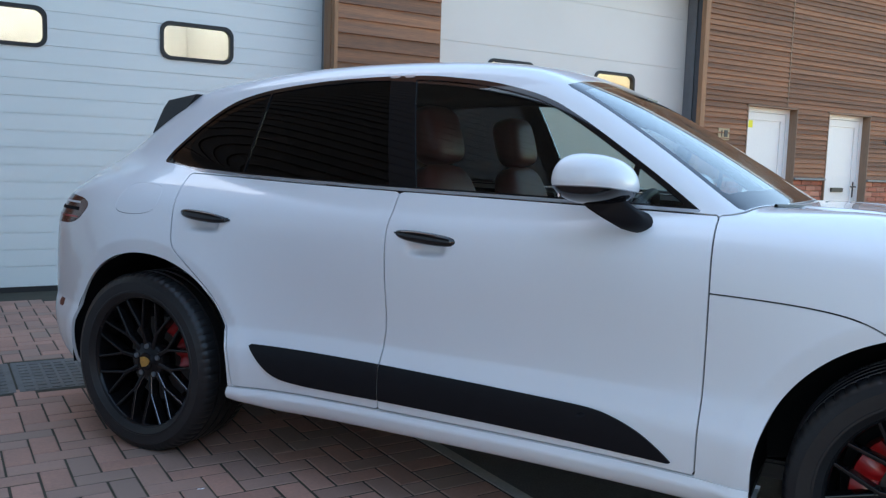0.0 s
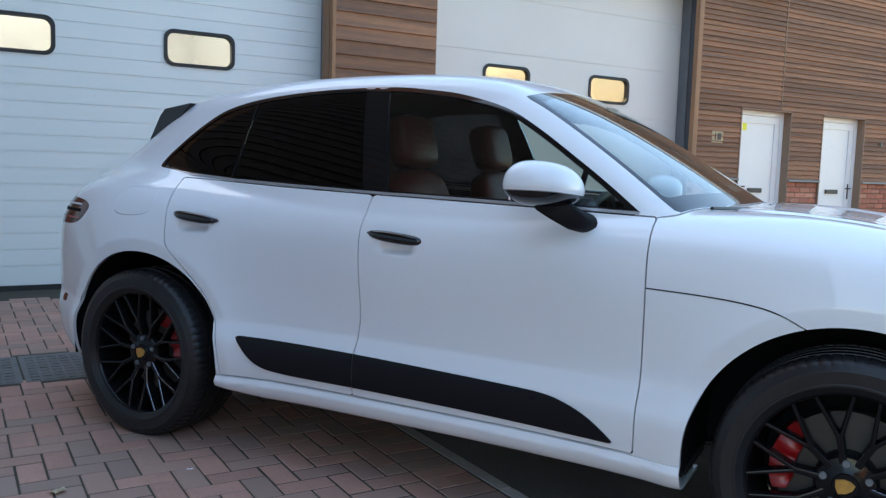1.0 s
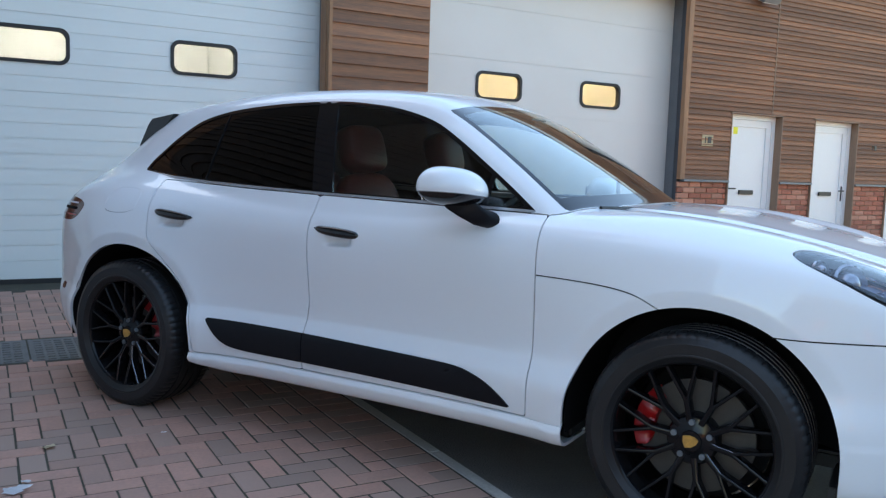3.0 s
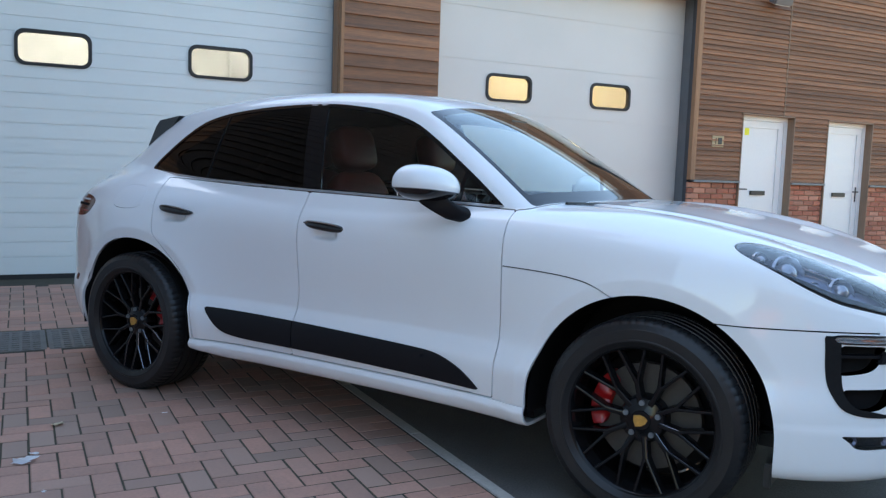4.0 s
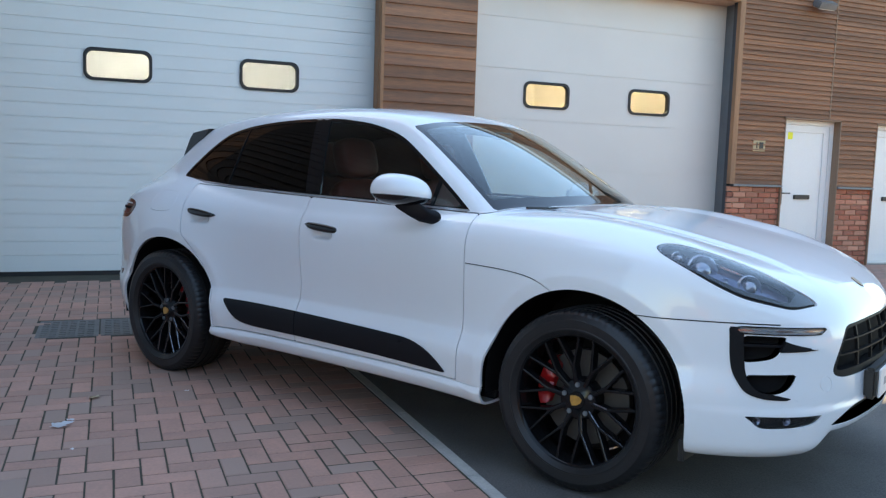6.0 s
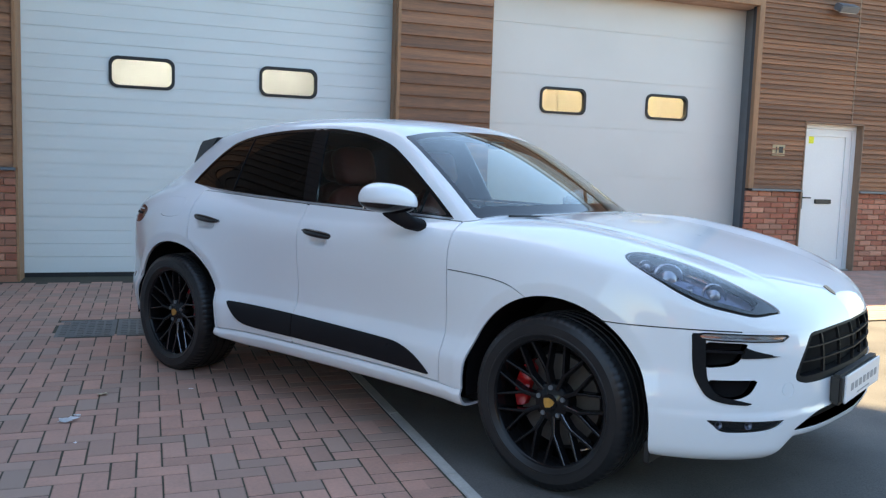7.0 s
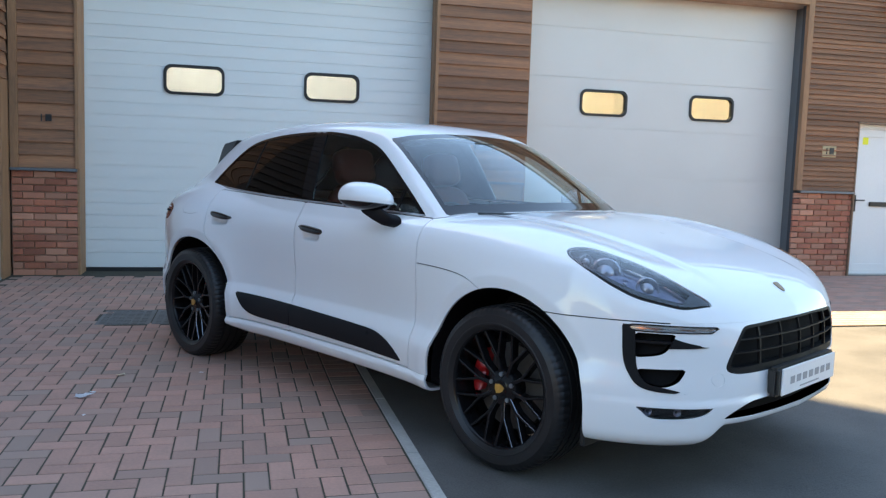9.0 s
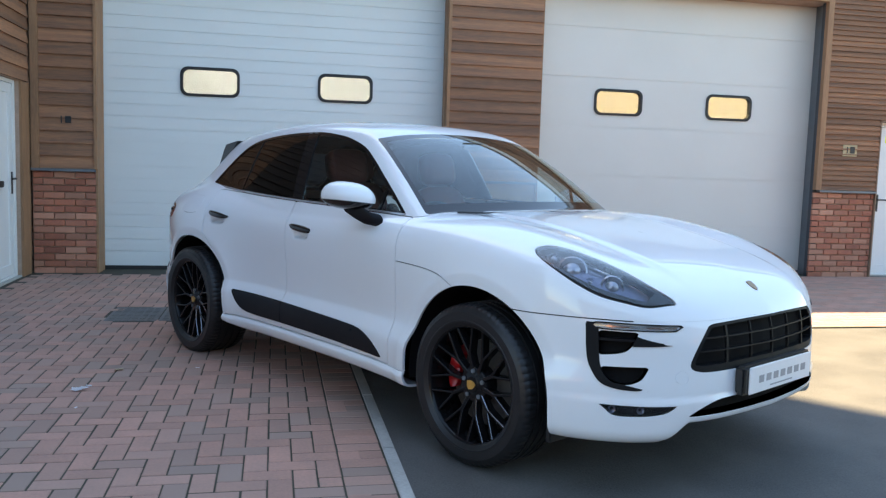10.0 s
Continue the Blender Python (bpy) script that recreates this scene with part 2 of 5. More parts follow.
for x0, x1 in PDOORS:
    for a, b in ((x0 - 0.005, x0 + 0.012), (x1 - 0.012, x1 + 0.005)):
        block("door_lining", POST_GREY, wall, a, CLAD_Y - 0.01, 0.0, b, PDOOR_Y, PDOOR_TOP)
    block("door_lining", POST_GREY, wall, x0, CLAD_Y - 0.01, PDOOR_TOP - 0.012, x1, PDOOR_Y, PDOOR_TOP + 0.005)


def rounded(x0, z0, x1, z1, r, n=6):
    """The corners of a rounded rectangle, once round."""
    out = []
    for cx, cz, a0 in ((x1 - r, z1 - r, 0), (x0 + r, z1 - r, 90), (x0 + r, z0 + r, 180), (x1 - r, z0 + r, 270)):
        for i in range(n + 1):
            a = radians(a0 + 90 * i / n)
            out.append((cx + r * math.cos(a), cz + r * math.sin(a)))
    return out


def ring(bm, outer, inner, y0, y1):
    """A closed frame between two loops in the xz plane, from y0 to y1."""
    n = len(outer)
    rows = [[bm.verts.new((x, y, z)) for x, z in loop] for loop, y in ((outer, y1), (outer, y0), (inner, y0), (inner, y1))]
    for a, b in zip(rows, rows[1:] + rows[:1]):
        for i in range(n):
            bm.faces.new((a[i], a[(i + 1) % n], b[(i + 1) % n], b[i]))


def plate(bm, loop, y0, y1):
    a = [bm.verts.new((x, y0, z)) for x, z in loop]
    b = [bm.verts.new((x, y1, z)) for x, z in loop]
    bm.faces.new(a)
    bm.faces.new(b[::-1])
    n = len(loop)
    for i in range(n):
        bm.faces.new((a[i], b[i], b[(i + 1) % n], a[(i + 1) % n]))


def gate(x0, x1, sheet, label, seams, window_xs, depth):
    """A sectional garage gate: slabs with recessed joints, a bottom seal, and two rounded windows."""
    g = thing("door_1" if x0 < 0 else "door_2", label, "garage door", kind="structure")
    a, b = x0 + 0.006, x1 - 0.006
    zw = (2.130, 2.420)
    gap = 0.0024
    xs = [a] + [v for w in window_xs for v in w] + [b]
    for z0, z1 in zip(seams[:-1], seams[1:]):
        lo, hi = z0 + gap, z1 - gap
        bm = bmesh.new()
        if hi <= zw[0] or lo >= zw[1]:
            box(bm, a, GATE_Y, lo, b, GATE_Y + 0.04, hi, 0.0025)
        else:
            for s0, s1 in zip(xs[::2], xs[1::2]):
                box(bm, s0, GATE_Y, lo, s1, GATE_Y + 0.04, hi)
            for w0, w1 in window_xs:
                if lo < zw[0]:
                    box(bm, w0, GATE_Y, lo, w1, GATE_Y + 0.04, zw[0])
                if hi > zw[1]:
                    box(bm, w0, GATE_Y, zw[1], w1, GATE_Y + 0.04, hi)
        part("panel", bm, sheet, g)
    block("backing", sheet, g, a, GATE_Y + depth, seams[0], b, GATE_Y + 0.030, zw[0] - 0.02)
    bm = bmesh.new()
    xs = [a] + [v for w in window_xs for v in w] + [b]
    for i in range(0, len(xs) - 1, 2):
        box(bm, xs[i], GATE_Y + depth, zw[0] - 0.02, xs[i + 1], GATE_Y + 0.030, zw[1] + 0.02)
    part("backing", bm, sheet, g)
    block("backing", sheet, g, a, GATE_Y + depth, zw[1] + 0.02, b, GATE_Y + 0.030, seams[-1])
    block("bottom_seal", RUBBER, g, a, GATE_Y - 0.006, 0.004, b, GATE_Y + 0.04, seams[0] + 0.002, 0.0, "black rubber bottom seal")
    for w0, w1 in window_xs:
        bm = bmesh.new()
        ring(bm, rounded(w0 - 0.028, zw[0] - 0.028, w1 + 0.028, zw[1] + 0.028, 0.09), rounded(w0 + 0.004, zw[0] + 0.004, w1 - 0.004, zw[1] - 0.004, 0.075), GATE_Y - 0.016, GATE_Y + 0.05)
        frame_part = part("window_frame", bm, RUBBER, g, "black rounded window frame", smooth=True, sharp=50)
        bm = bmesh.new()
        plate(bm, rounded(w0, zw[0], w1, zw[1], 0.075), GATE_Y + 0.012, GATE_Y + 0.018)
        p = part("pane", bm, PANE, frame_part, "clear acrylic pane")
        p.visible_shadow = False
    return g


RIB = 0.1455
ribs = [0.055] + [0.088 + RIB * i for i in range(1, 25)] + [GATE_TOP]
gate(*GATES[0], DOOR_SHEET, "ribbed white sectional garage door with two rounded windows", ribs, ((-1.962, -1.328), (-0.340, 0.280)), 0.009)
gate(*GATES[1], DOOR_SHEET_B, "smooth off-white sectional garage door with two windows", [0.05, 0.66, 1.30, 1.945, 2.585, 3.225, GATE_TOP], ((3.262, 3.885), (4.868, 5.492)), 0.007)

# the rooms behind the gates, lit by assumed ceiling tubes out of view
# the cool one stands in for daylight and reflections in the first gate's panes
LAMPS = glow("cool_fill", (0.94, 0.95, 0.96), 8.5), glow("warm_tube", (1.0, 0.83, 0.58), 11.0)
for (x0, x1), n in zip(GATES, (1, 2)):
    bm = bmesh.new()
    box(bm, x0 - 0.2, 13.0, 0, x1 + 0.2, 13.2, 4.4)
    box(bm, x0 - 0.3, 6.97, 0, x0 - 0.2, 13.2, 4.4)
    box(bm, x1 + 0.2, 6.97, 0, x1 + 0.3, 13.2, 4.4)
    tagged(part("garage_wall", bm, RENDERED), "plain cream plaster wall inside a garage", "wall", kind="structure")
    bm = bmesh.new()
    box(bm, x0 - 0.3, 6.96, 4.4, x1 + 0.3, 13.2, 4.5)
    tagged(part("ceiling", bm, RENDERED), "pale garage ceiling", "ceiling", kind="structure")
    for yy in (8.6, 11.2):
        tagged(part("tube_lamp", block_mesh(x0 + 0.5, yy, 4.33, x1 - 0.5, yy + 0.10, 4.40, 0.01), LAMPS[n - 1]), "lit fluorescent tube assumed on the garage ceiling", "lamp", "tubes on the garage ceilings")
    for yy in (7.7, 9.6, 10.6, 12.2):
        tagged(part("ceiling_beam", block_mesh(x0 - 0.2, yy, 4.16, x1 + 0.2, yy + 0.12, 4.40, 0.006), RENDERED), "roof beam under the garage ceiling", "beam", "beams under the garage ceilings", "structure")


def pedestrian_door(x0, x1, handle_left, n):
    d = thing("door_%d" % n, "white panelled uPVC door, closed, with black handle and letter slot", "door", kind="structure")
    y = PDOOR_Y
    bm = bmesh.new()
    outer = [(x0 + 0.012, 0.0), (x1 - 0.012, 0.0), (x1 - 0.012, PDOOR_TOP - 0.012), (x0 + 0.012, PDOOR_TOP - 0.012)]
    inner = [(x0 + 0.085, 0.05), (x1 - 0.085, 0.05), (x1 - 0.085, PDOOR_TOP - 0.08), (x0 + 0.085, PDOOR_TOP - 0.08)]
    ring(bm, outer, inner, y - 0.005, y + 0.08)
    part("frame", bm, UPVC, d)
    a, b, t = x0 + 0.089, x1 - 0.089, PDOOR_TOP - 0.085
    bm = bmesh.new()
    ring(bm, [(a, 0.055), (b, 0.055), (b, t), (a, t)], [(a + 0.10, 0.17), (b - 0.10, 0.17), (b - 0.10, t - 0.10), (a + 0.10, t - 0.10)], y + 0.006, y + 0.06)
    part("leaf", bm, UPVC, d)
    block("panel", UPVC, d, a + 0.10, y + 0.022, 0.17, b - 0.10, y + 0.05, t - 0.10)
    m = (a + b) / 2
    slot = part("letter_slot", block_mesh(m - 0.15, y - 0.004, 1.0, m + 0.15, y + 0.024, 1.065, 0.006), BLACK, d, "black letter slot")
    hx = a + 0.045 if handle_left else b - 0.045
    plate_part = part("handle_plate", block_mesh(hx - 0.014, y - 0.006, 0.92, hx + 0.014, y + 0.007, 1.16, 0.005), BLACK, d, "black handle plate")
    s = 1 if handle_left else -1
    bm = bmesh.new()
    box(bm, min(hx, hx + s * 0.13), y - 0.05, 1.075, max(hx, hx + s * 0.13), y - 0.035, 1.095, 0.005)
    box(bm, hx - 0.009, y - 0.05, 1.076, hx + 0.009, y - 0.004, 1.094)
    part("lever", bm, BLACK, plate_part)
    block("threshold", KERB, d, x0 + 0.012, y - 0.05, 0.0, x1 - 0.012, y - 0.006, 0.03)
    return d


pedestrian_door(*PDOORS[0], True, 3)
pedestrian_door(*PDOORS[1], False, 4)
pedestrian_door(*PDOORS[2], True, 5)
bm = bmesh.new()
plate(bm, rounded(7.466, 1.875, 7.565, 1.975, 0.012), PDOOR_Y + 0.0185, PDOOR_Y + 0.0215)
tagged(part("sticker", bm, YELLOW), "small yellow sticker on a white door", "sticker")


def number_board(x, z, y, w, h, back, label):
    """A unit's number, shown as plain bars."""
    s = thing("number_sign", label, "sign", group="unit number signs")
    if back:
        block("backing", back, s, x - w / 2, y - 0.008, z - h / 2, x + w / 2, y + 0.02, z + h / 2, 0.002)
    for dx, ww in ((-0.2, 0.06), (0.16, 0.32)):
        block("bar", BLACK, s, x + (dx - ww / 2) * w, y - 0.014, z - h * 0.26, x + (dx + ww / 2) * w, y - 0.007, z + h * 0.26, 0.002, "dark metal digit shape")
    return s


number_board(6.815, 1.755, CLAD_Y, 0.22, 0.17, shader("sign_board", (0.40, 0.31, 0.18), 0.6), "small pale number board with dark bars on cedar")
number_board(-3.185, 1.75, CLAD_Y - 0.002, 0.20, 0.15, None, "dark metal number bars fixed to cedar boards")
number_board(10.55, 1.79, CLAD_Y, 0.20, 0.15, None, "dark metal number bars fixed to cedar boards")

# flood lamp over the first white door
fl = thing("wall_lamp", "grey floodlight on a bracket high on the cedar wall", "lamp", (7.72, CLAD_Y, 3.76))
bm = bmesh.new()
box(bm, -0.17, -0.20, -0.03, 0.17, -0.05, 0.07, 0.015)
bmesh.ops.rotate(bm, verts=bm.verts, cent=(0, -0.12, 0), matrix=Matrix.Rotation(radians(28), 3, "X"))
body_part = part("housing", bm, LEAD, fl)
bm = bmesh.new()
box(bm, -0.145, -0.185, -0.036, 0.145, -0.065, -0.029)
bmesh.ops.rotate(bm, verts=bm.verts, cent=(0, -0.12, 0), matrix=Matrix.Rotation(radians(28), 3, "X"))
part("lens", bm, UPVC, fl, "pale frosted lens")
block("bracket", LEAD, fl, -0.03, -0.09, 0.0, 0.03, 0.02, 0.05, 0.004)

# side wing at right angles, with its own white door
WING_X, WING_TOP = -3.55, 6.2
wing = thing("wall_west", "side wing clad in cedar boards beside the garages", "wall", kind="structure")
bm = bmesh.new()
box(bm, -12.0, 6.16, 0, WING_X - 0.03, 7.8, WING_TOP)
box(bm, -12.0, -1.5, 0, WING_X - 0.03, 5.05, WING_TOP)
box(bm, -12.0, 5.05, 2.13, WING_X - 0.03, 6.16, WING_TOP)
box(bm, -12.0, 5.05, 0, WING_X - 0.20, 6.16, 2.13)
part("wall_core", bm, MORTAR, wing)
# seen boards in cedar, unseen ones in the darkened copy for dim reflections
for y0, z0, length, rows, wood in ((4.70, 2.14, 1.75, 29, CEDAR), (-1.5, 2.11, 6.19, 29, CEDAR_DARKENED)):
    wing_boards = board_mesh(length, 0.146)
    wing_boards.materials.append(wood)
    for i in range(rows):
        ob = part("board", wing_boards, wood, wing)
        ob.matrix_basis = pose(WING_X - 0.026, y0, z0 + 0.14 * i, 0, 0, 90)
# pale base, out of view, added to bounce light onto the car's flank
block("plaster_base", RENDERED, wing, WING_X - 0.03, -1.5, 0.0, WING_X + 0.004, 4.69, 2.10, 0.0, "plain pale base out of view, added to bounce light at the car")
block("post", POST, wing, WING_X - 0.03, 6.17, 0.0, WING_X - 0.005, 6.47, 2.13, 0.004, "cedar jamb post")
block("post", POST, wing, WING_X - 0.03, 4.7, 0.0, WING_X - 0.005, 5.04, 2.13, 0.004)
wd = pedestrian_door(0.0, 1.11, False, 6)
wd.matrix_world = pose(WING_X - 0.07 + PDOOR_Y, 5.05, 0, 0, 0, 90)

tagged(part("roof", block_mesh(-12.0, -1.6, WING_TOP + 0.002, WING_X + 0.05, 6.35, WING_TOP + 0.12), ROOFING), "flat grey roof edge over the side wing", "roof", kind="structure")

# garage block assumed opposite, behind the camera, for reflections, and the roof over the garages
bm = bmesh.new()
box(bm, -3.6, 6.4, WALL_TOP + 0.002, 14.0, 13.3, WALL_TOP + 0.12)
tagged(part("roof", bm, ROOFING), "flat grey roof edge over the garages", "roof", kind="structure")
block("fascia", UPVC, wall, -3.5, CLAD_Y - 0.03, WALL_TOP - 0.26, 14.0, CLAD_Y - 0.001, WALL_TOP, 0.0, "white fascia board under the roof edge")
opp = thing("wall_south", "long garage block assumed opposite, out of view, cedar over red brick", "wall", kind="structure")
OPP_Y = -12.0
bm = bmesh.new()
box(bm, -12, OPP_Y - 6, 0, 24, OPP_Y, 5.2)
part("wall_core", bm, BRICK, opp)
opp_board = board_mesh(9.0, 0.30, 0.014)
opp_board.materials.append(CEDAR_DARKENED)
for k in range(4):
    for i in range(14):
        ob = part("board", opp_board, CEDAR_DARKENED, opp)
        ob.matrix_basis = pose(-3.0 + 9.0 * k, OPP_Y, 1.2 + 0.285 * i, 0, 0, 180)
# gates assumed here, grey so that the car reflects no bright patches
for k in range(4):
    block("gate_panel", LEAD, opp, -9.0 + 8.0 * k, OPP_Y + 0.0, 0.05, -5.2 + 8.0 * k, OPP_Y + 0.06, 3.3, 0.01, "assumed grey garage gate, out of view")
# tall block out of view, added only to shade the yard from the sun
bm = bmesh.new()
box(bm, -22.0, 9.0, 0, -6.22, 11.0, 45.5)
tagged(part("backdrop_building", bm, BRICK), "tall brick block out of view, added to shade the yard", "building", kind="structure")


# ---- car shape: an implicit body, negative inside, in the car's own axes (x ahead, y left, z up, metres) ----
def spline(*knots):
    """A natural cubic through (x, y) knots, straight beyond its ends."""
    xs, ys = (np.array(c, float) for c in zip(*knots))
    n = len(xs)
    h = np.diff(xs)
    a, b = np.eye(n), np.zeros(n)
    for i in range(1, n - 1):
        a[i, i - 1:i + 2] = h[i - 1], 2 * (h[i - 1] + h[i]), h[i]
        b[i] = 6 * ((ys[i + 1] - ys[i]) / h[i] - (ys[i] - ys[i - 1]) / h[i - 1])
    m = np.linalg.solve(a, b)

    def f(x):
        x = np.asarray(x, float)
        c = np.clip(x, xs[0], xs[-1])
        i = np.clip(np.searchsorted(xs, c) - 1, 0, n - 2)
        s, e, w = c - xs[i], xs[i + 1] - c, h[i]
        y = (m[i] * e ** 3 + m[i + 1] * s ** 3) / (6 * w) + (ys[i] / w - m[i] * w / 6) * e + (ys[i + 1] / w - m[i + 1] * w / 6) * s
        d0 = (ys[1] - ys[0]) / h[0] - h[0] * m[1] / 6
        d1 = (ys[-1] - ys[-2]) / h[-1] + h[-1] * m[-2] / 6
        return y + np.where(x < xs[0], d0 * (x - xs[0]), 0) + np.where(x > xs[-1], d1 * (x - xs[-1]), 0)
    return f


def smax(a, b, k):
    """The larger of two, with the edge between them rounded."""
    return 0.5 * (a + b + np.sqrt((a - b) ** 2 + k * k))


def smin(a, b, k):
    return -smax(-a, -b, k)


def smooth(x, lo, hi):
    t = np.clip((x - lo) / (hi - lo), 0, 1)
    return t * t * (3 - 2 * t)


HUB_F, HUB_R, HUB_Z, ARCH = 0.0, -2.807, 0.372, 0.452
HANDLES = (-1.536, 0.928), (-2.522, 0.951)

side_smooth = spline((0.20, 0.80), (0.26, 0.86), (0.33, 0.886), (0.42, 0.893), (0.485, 0.890), (0.525, 0.875), (0.565, 0.859), (0.62, 0.854), (0.70, 0.859), (0.79, 0.867), (0.89, 0.874), (0.97, 0.872), (1.04, 0.850), (1.10, 0.806), (1.18, 0.72))
side_low = spline((0.20, 0.80), (0.26, 0.862), (0.33, 0.884), (0.40, 0.8915), (0.46, 0.892), (0.55, 0.889), (0.65, 0.885))
side_high = spline((0.40, 0.8525), (0.55, 0.8535), (0.62, 0.855), (0.70, 0.859), (0.79, 0.867), (0.89, 0.874), (0.97, 0.872), (1.04, 0.850), (1.10, 0.806), (1.18, 0.72))
side_of_x = spline((-3.75, -0.14), (-3.5, -0.065), (-3.2, 0.0), (-2.9, 0.02), (-2.5, -0.004), (-2.0, -0.010), (-1.5, -0.004), (-1.0, 0.006), (-0.6, 0.028), (-0.2, 0.048), (0.1, 0.054), (0.4, 0.036), (0.6, -0.002), (0.8, -0.105))
deck_z = spline((-3.8, 0.98), (-3.5, 1.09), (-3.0, 1.19), (-2.6, 1.18), (-2.0, 1.15), (-1.0, 1.13), (-0.6, 1.130), (-0.3, 1.112), (0.0, 1.083), (0.3, 1.030), (0.6, 0.962), (0.75, 0.914), (0.85, 0.868), (0.95, 0.800))
nose_y = spline((0.0, 0.955), (0.25, 0.938), (0.5, 0.892), (0.62, 0.840), (0.72, 0.775), (0.80, 0.690), (0.86, 0.600), (0.93, 0.45), (1.0, 0.25))
nose_z = spline((0.20, -0.16), (0.27, -0.02), (0.32, 0.0), (0.45, 0.005), (0.58, 0.0), (0.70, -0.005), (0.78, -0.022), (0.86, -0.055), (0.95, -0.11), (1.05, -0.20))
tail_y = spline((0.0, -3.76), (0.3, -3.75), (0.55, -3.70), (0.7, -3.635), (0.8, -3.55), (0.88, -3.40))
tail_z = spline((0.25, 0.12), (0.4, 0.03), (0.6, 0.0), (0.8, 0.02), (0.95, 0.07), (1.1, 0.18), (1.2, 0.28))
cabin_x = spline((-3.5, 0.625), (-3.2, 0.668), (-2.95, 0.708), (-2.6, 0.755), (-2.2, 0.79), (-1.7, 0.808), (-1.2, 0.81), (-0.8, 0.803), (-0.5, 0.78), (-0.2, 0.74))
roof_x = spline((-3.3, 1.45), (-3.0, 1.515), (-2.6, 1.572), (-2.2, 1.604), (-1.8, 1.612), (-1.5, 1.604), (-1.2, 1.578), (-1.0, 1.55), (-0.8, 1.51))
screen_x = spline((1.0, -0.20), (1.10, -0.36), (1.2, -0.515), (1.3, -0.672), (1.4, -0.838), (1.5, -1.020), (1.6, -1.23))

hatch_x = spline((1.0, -3.69), (1.1, -3.51), (1.2, -3.315), (1.3, -3.185), (1.4, -3.07), (1.5, -2.98), (1.6, -2.91))


def flank_of(x, z):
    """Half the width at a height: a crisp hollow above the door blades, fading out along the front wing."""
    slope = smin(side_low(z), 0.8845 - 0.52 * (z - 0.508), 0.008)
    crisp = np.where(z > 0.46, smax(slope, side_high(z), 0.004), side_low(z))
    w = smooth(x, -0.95, -0.45)
    return crisp * (1 - w) + side_smooth(z) * w


def lower_body(x, y, z):
    ay = np.abs(y)
    flare = 0
    for hub, out, reach in ((HUB_F, 0.026, 0.10), (HUB_R, 0.056, 0.17)):
        r = np.hypot(x - hub, z - HUB_Z)
        flare = flare + out * np.exp(-smax(r - 0.507, 0 * r, 0.006) / reach) * smooth(r, 0.2, 0.4)
    cups = sum(0.036 * np.exp(-((x - hx) / 0.060) ** 4 - ((z - hz) / 0.022) ** 4) for hx, hz in HANDLES)
    sill = 0.016 * (1 - smooth(z, 0.316, 0.344)) * smooth(x, -2.42, -2.36) * (1 - smooth(x, -0.48, -0.40))
    side = ay - flank_of(x, z) - side_of_x(x) - flare + cups - sill
    hump = 0.030 * np.exp(-((ay - 0.66) / 0.17) ** 2) * smooth(x, -0.7, -0.1) * (1 - smooth(x, 0.25, 0.75))
    crown = 0.035 * ay ** 2
    dome = 0.012 * (1 - smooth(ay, 0.40, 0.46)) * smooth(x, -0.6, -0.2) * (1 - smooth(x, 0.5, 0.85))
    top = (z - deck_z(x) + crown - hump - dome) * 0.97
    nose = (x - nose_y(ay) - nose_z(z) - 0.008 * (1 - smooth(z, 0.424, 0.456))) * 0.85
    tail = (tail_y(ay) + tail_z(z) - x) * 0.85
    lip = 0.085 * (1 - smooth(ay, 0.52, 0.64)) * smooth(x, 0.3, 0.5) - 0.012 * smooth(x, 0.0, 0.3)
    under = 0.258 + 0.10 * smooth(-x, 2.9, 3.8) + 0.03 * smooth(-x, 2.12, 2.42) * (1 - smooth(-x, 2.6, 2.9)) + lip - z
    f = smax(side, nose, 0.05)
    f = smax(f, tail, 0.06)
    f = smax(f, top, 0.075)
    return smax(f, under, 0.025)


def cabin(x, y, z):
    ay = np.abs(y)
    side = (ay - cabin_x(x) + 0.37 * (z - 1.10) + 0.14 * (z - 1.10) ** 2) * 0.9
    roof = z - roof_x(x) - 0.020 + 0.055 * ay ** 2 + 0.07 * ay ** 4
    screen = (x - screen_x(z) + 0.30 * ay ** 2) * 0.53
    hatch = (hatch_x(z) - 0.10 - x + 0.22 * ay ** 2) * 0.6
    f = smax(side, roof, 0.06)
    f = smax(f, screen, 0.035)
    f = smax(f, hatch, 0.07)
    return smax(f, 1.0 - z, 0.02)


def body(p):
    x, y, z = p[..., 0], p[..., 1], p[..., 2]
    k = 0.006 + 0.07 * smooth(-x, 2.3, 3.0)
    return smin(lower_body(x, y, z), cabin(x, y, z), k)


def normals(p):
    """The outward normals of the body at points p."""
    e = 1e-4
    g = np.stack([body(p + e * d) - body(p - e * d) for d in np.eye(3)], -1)
    return g / np.linalg.norm(g, axis=-1, keepdims=True)


AXIS_R, AXIS_F, AXIS_Z = -3.05, 0.22, 0.70


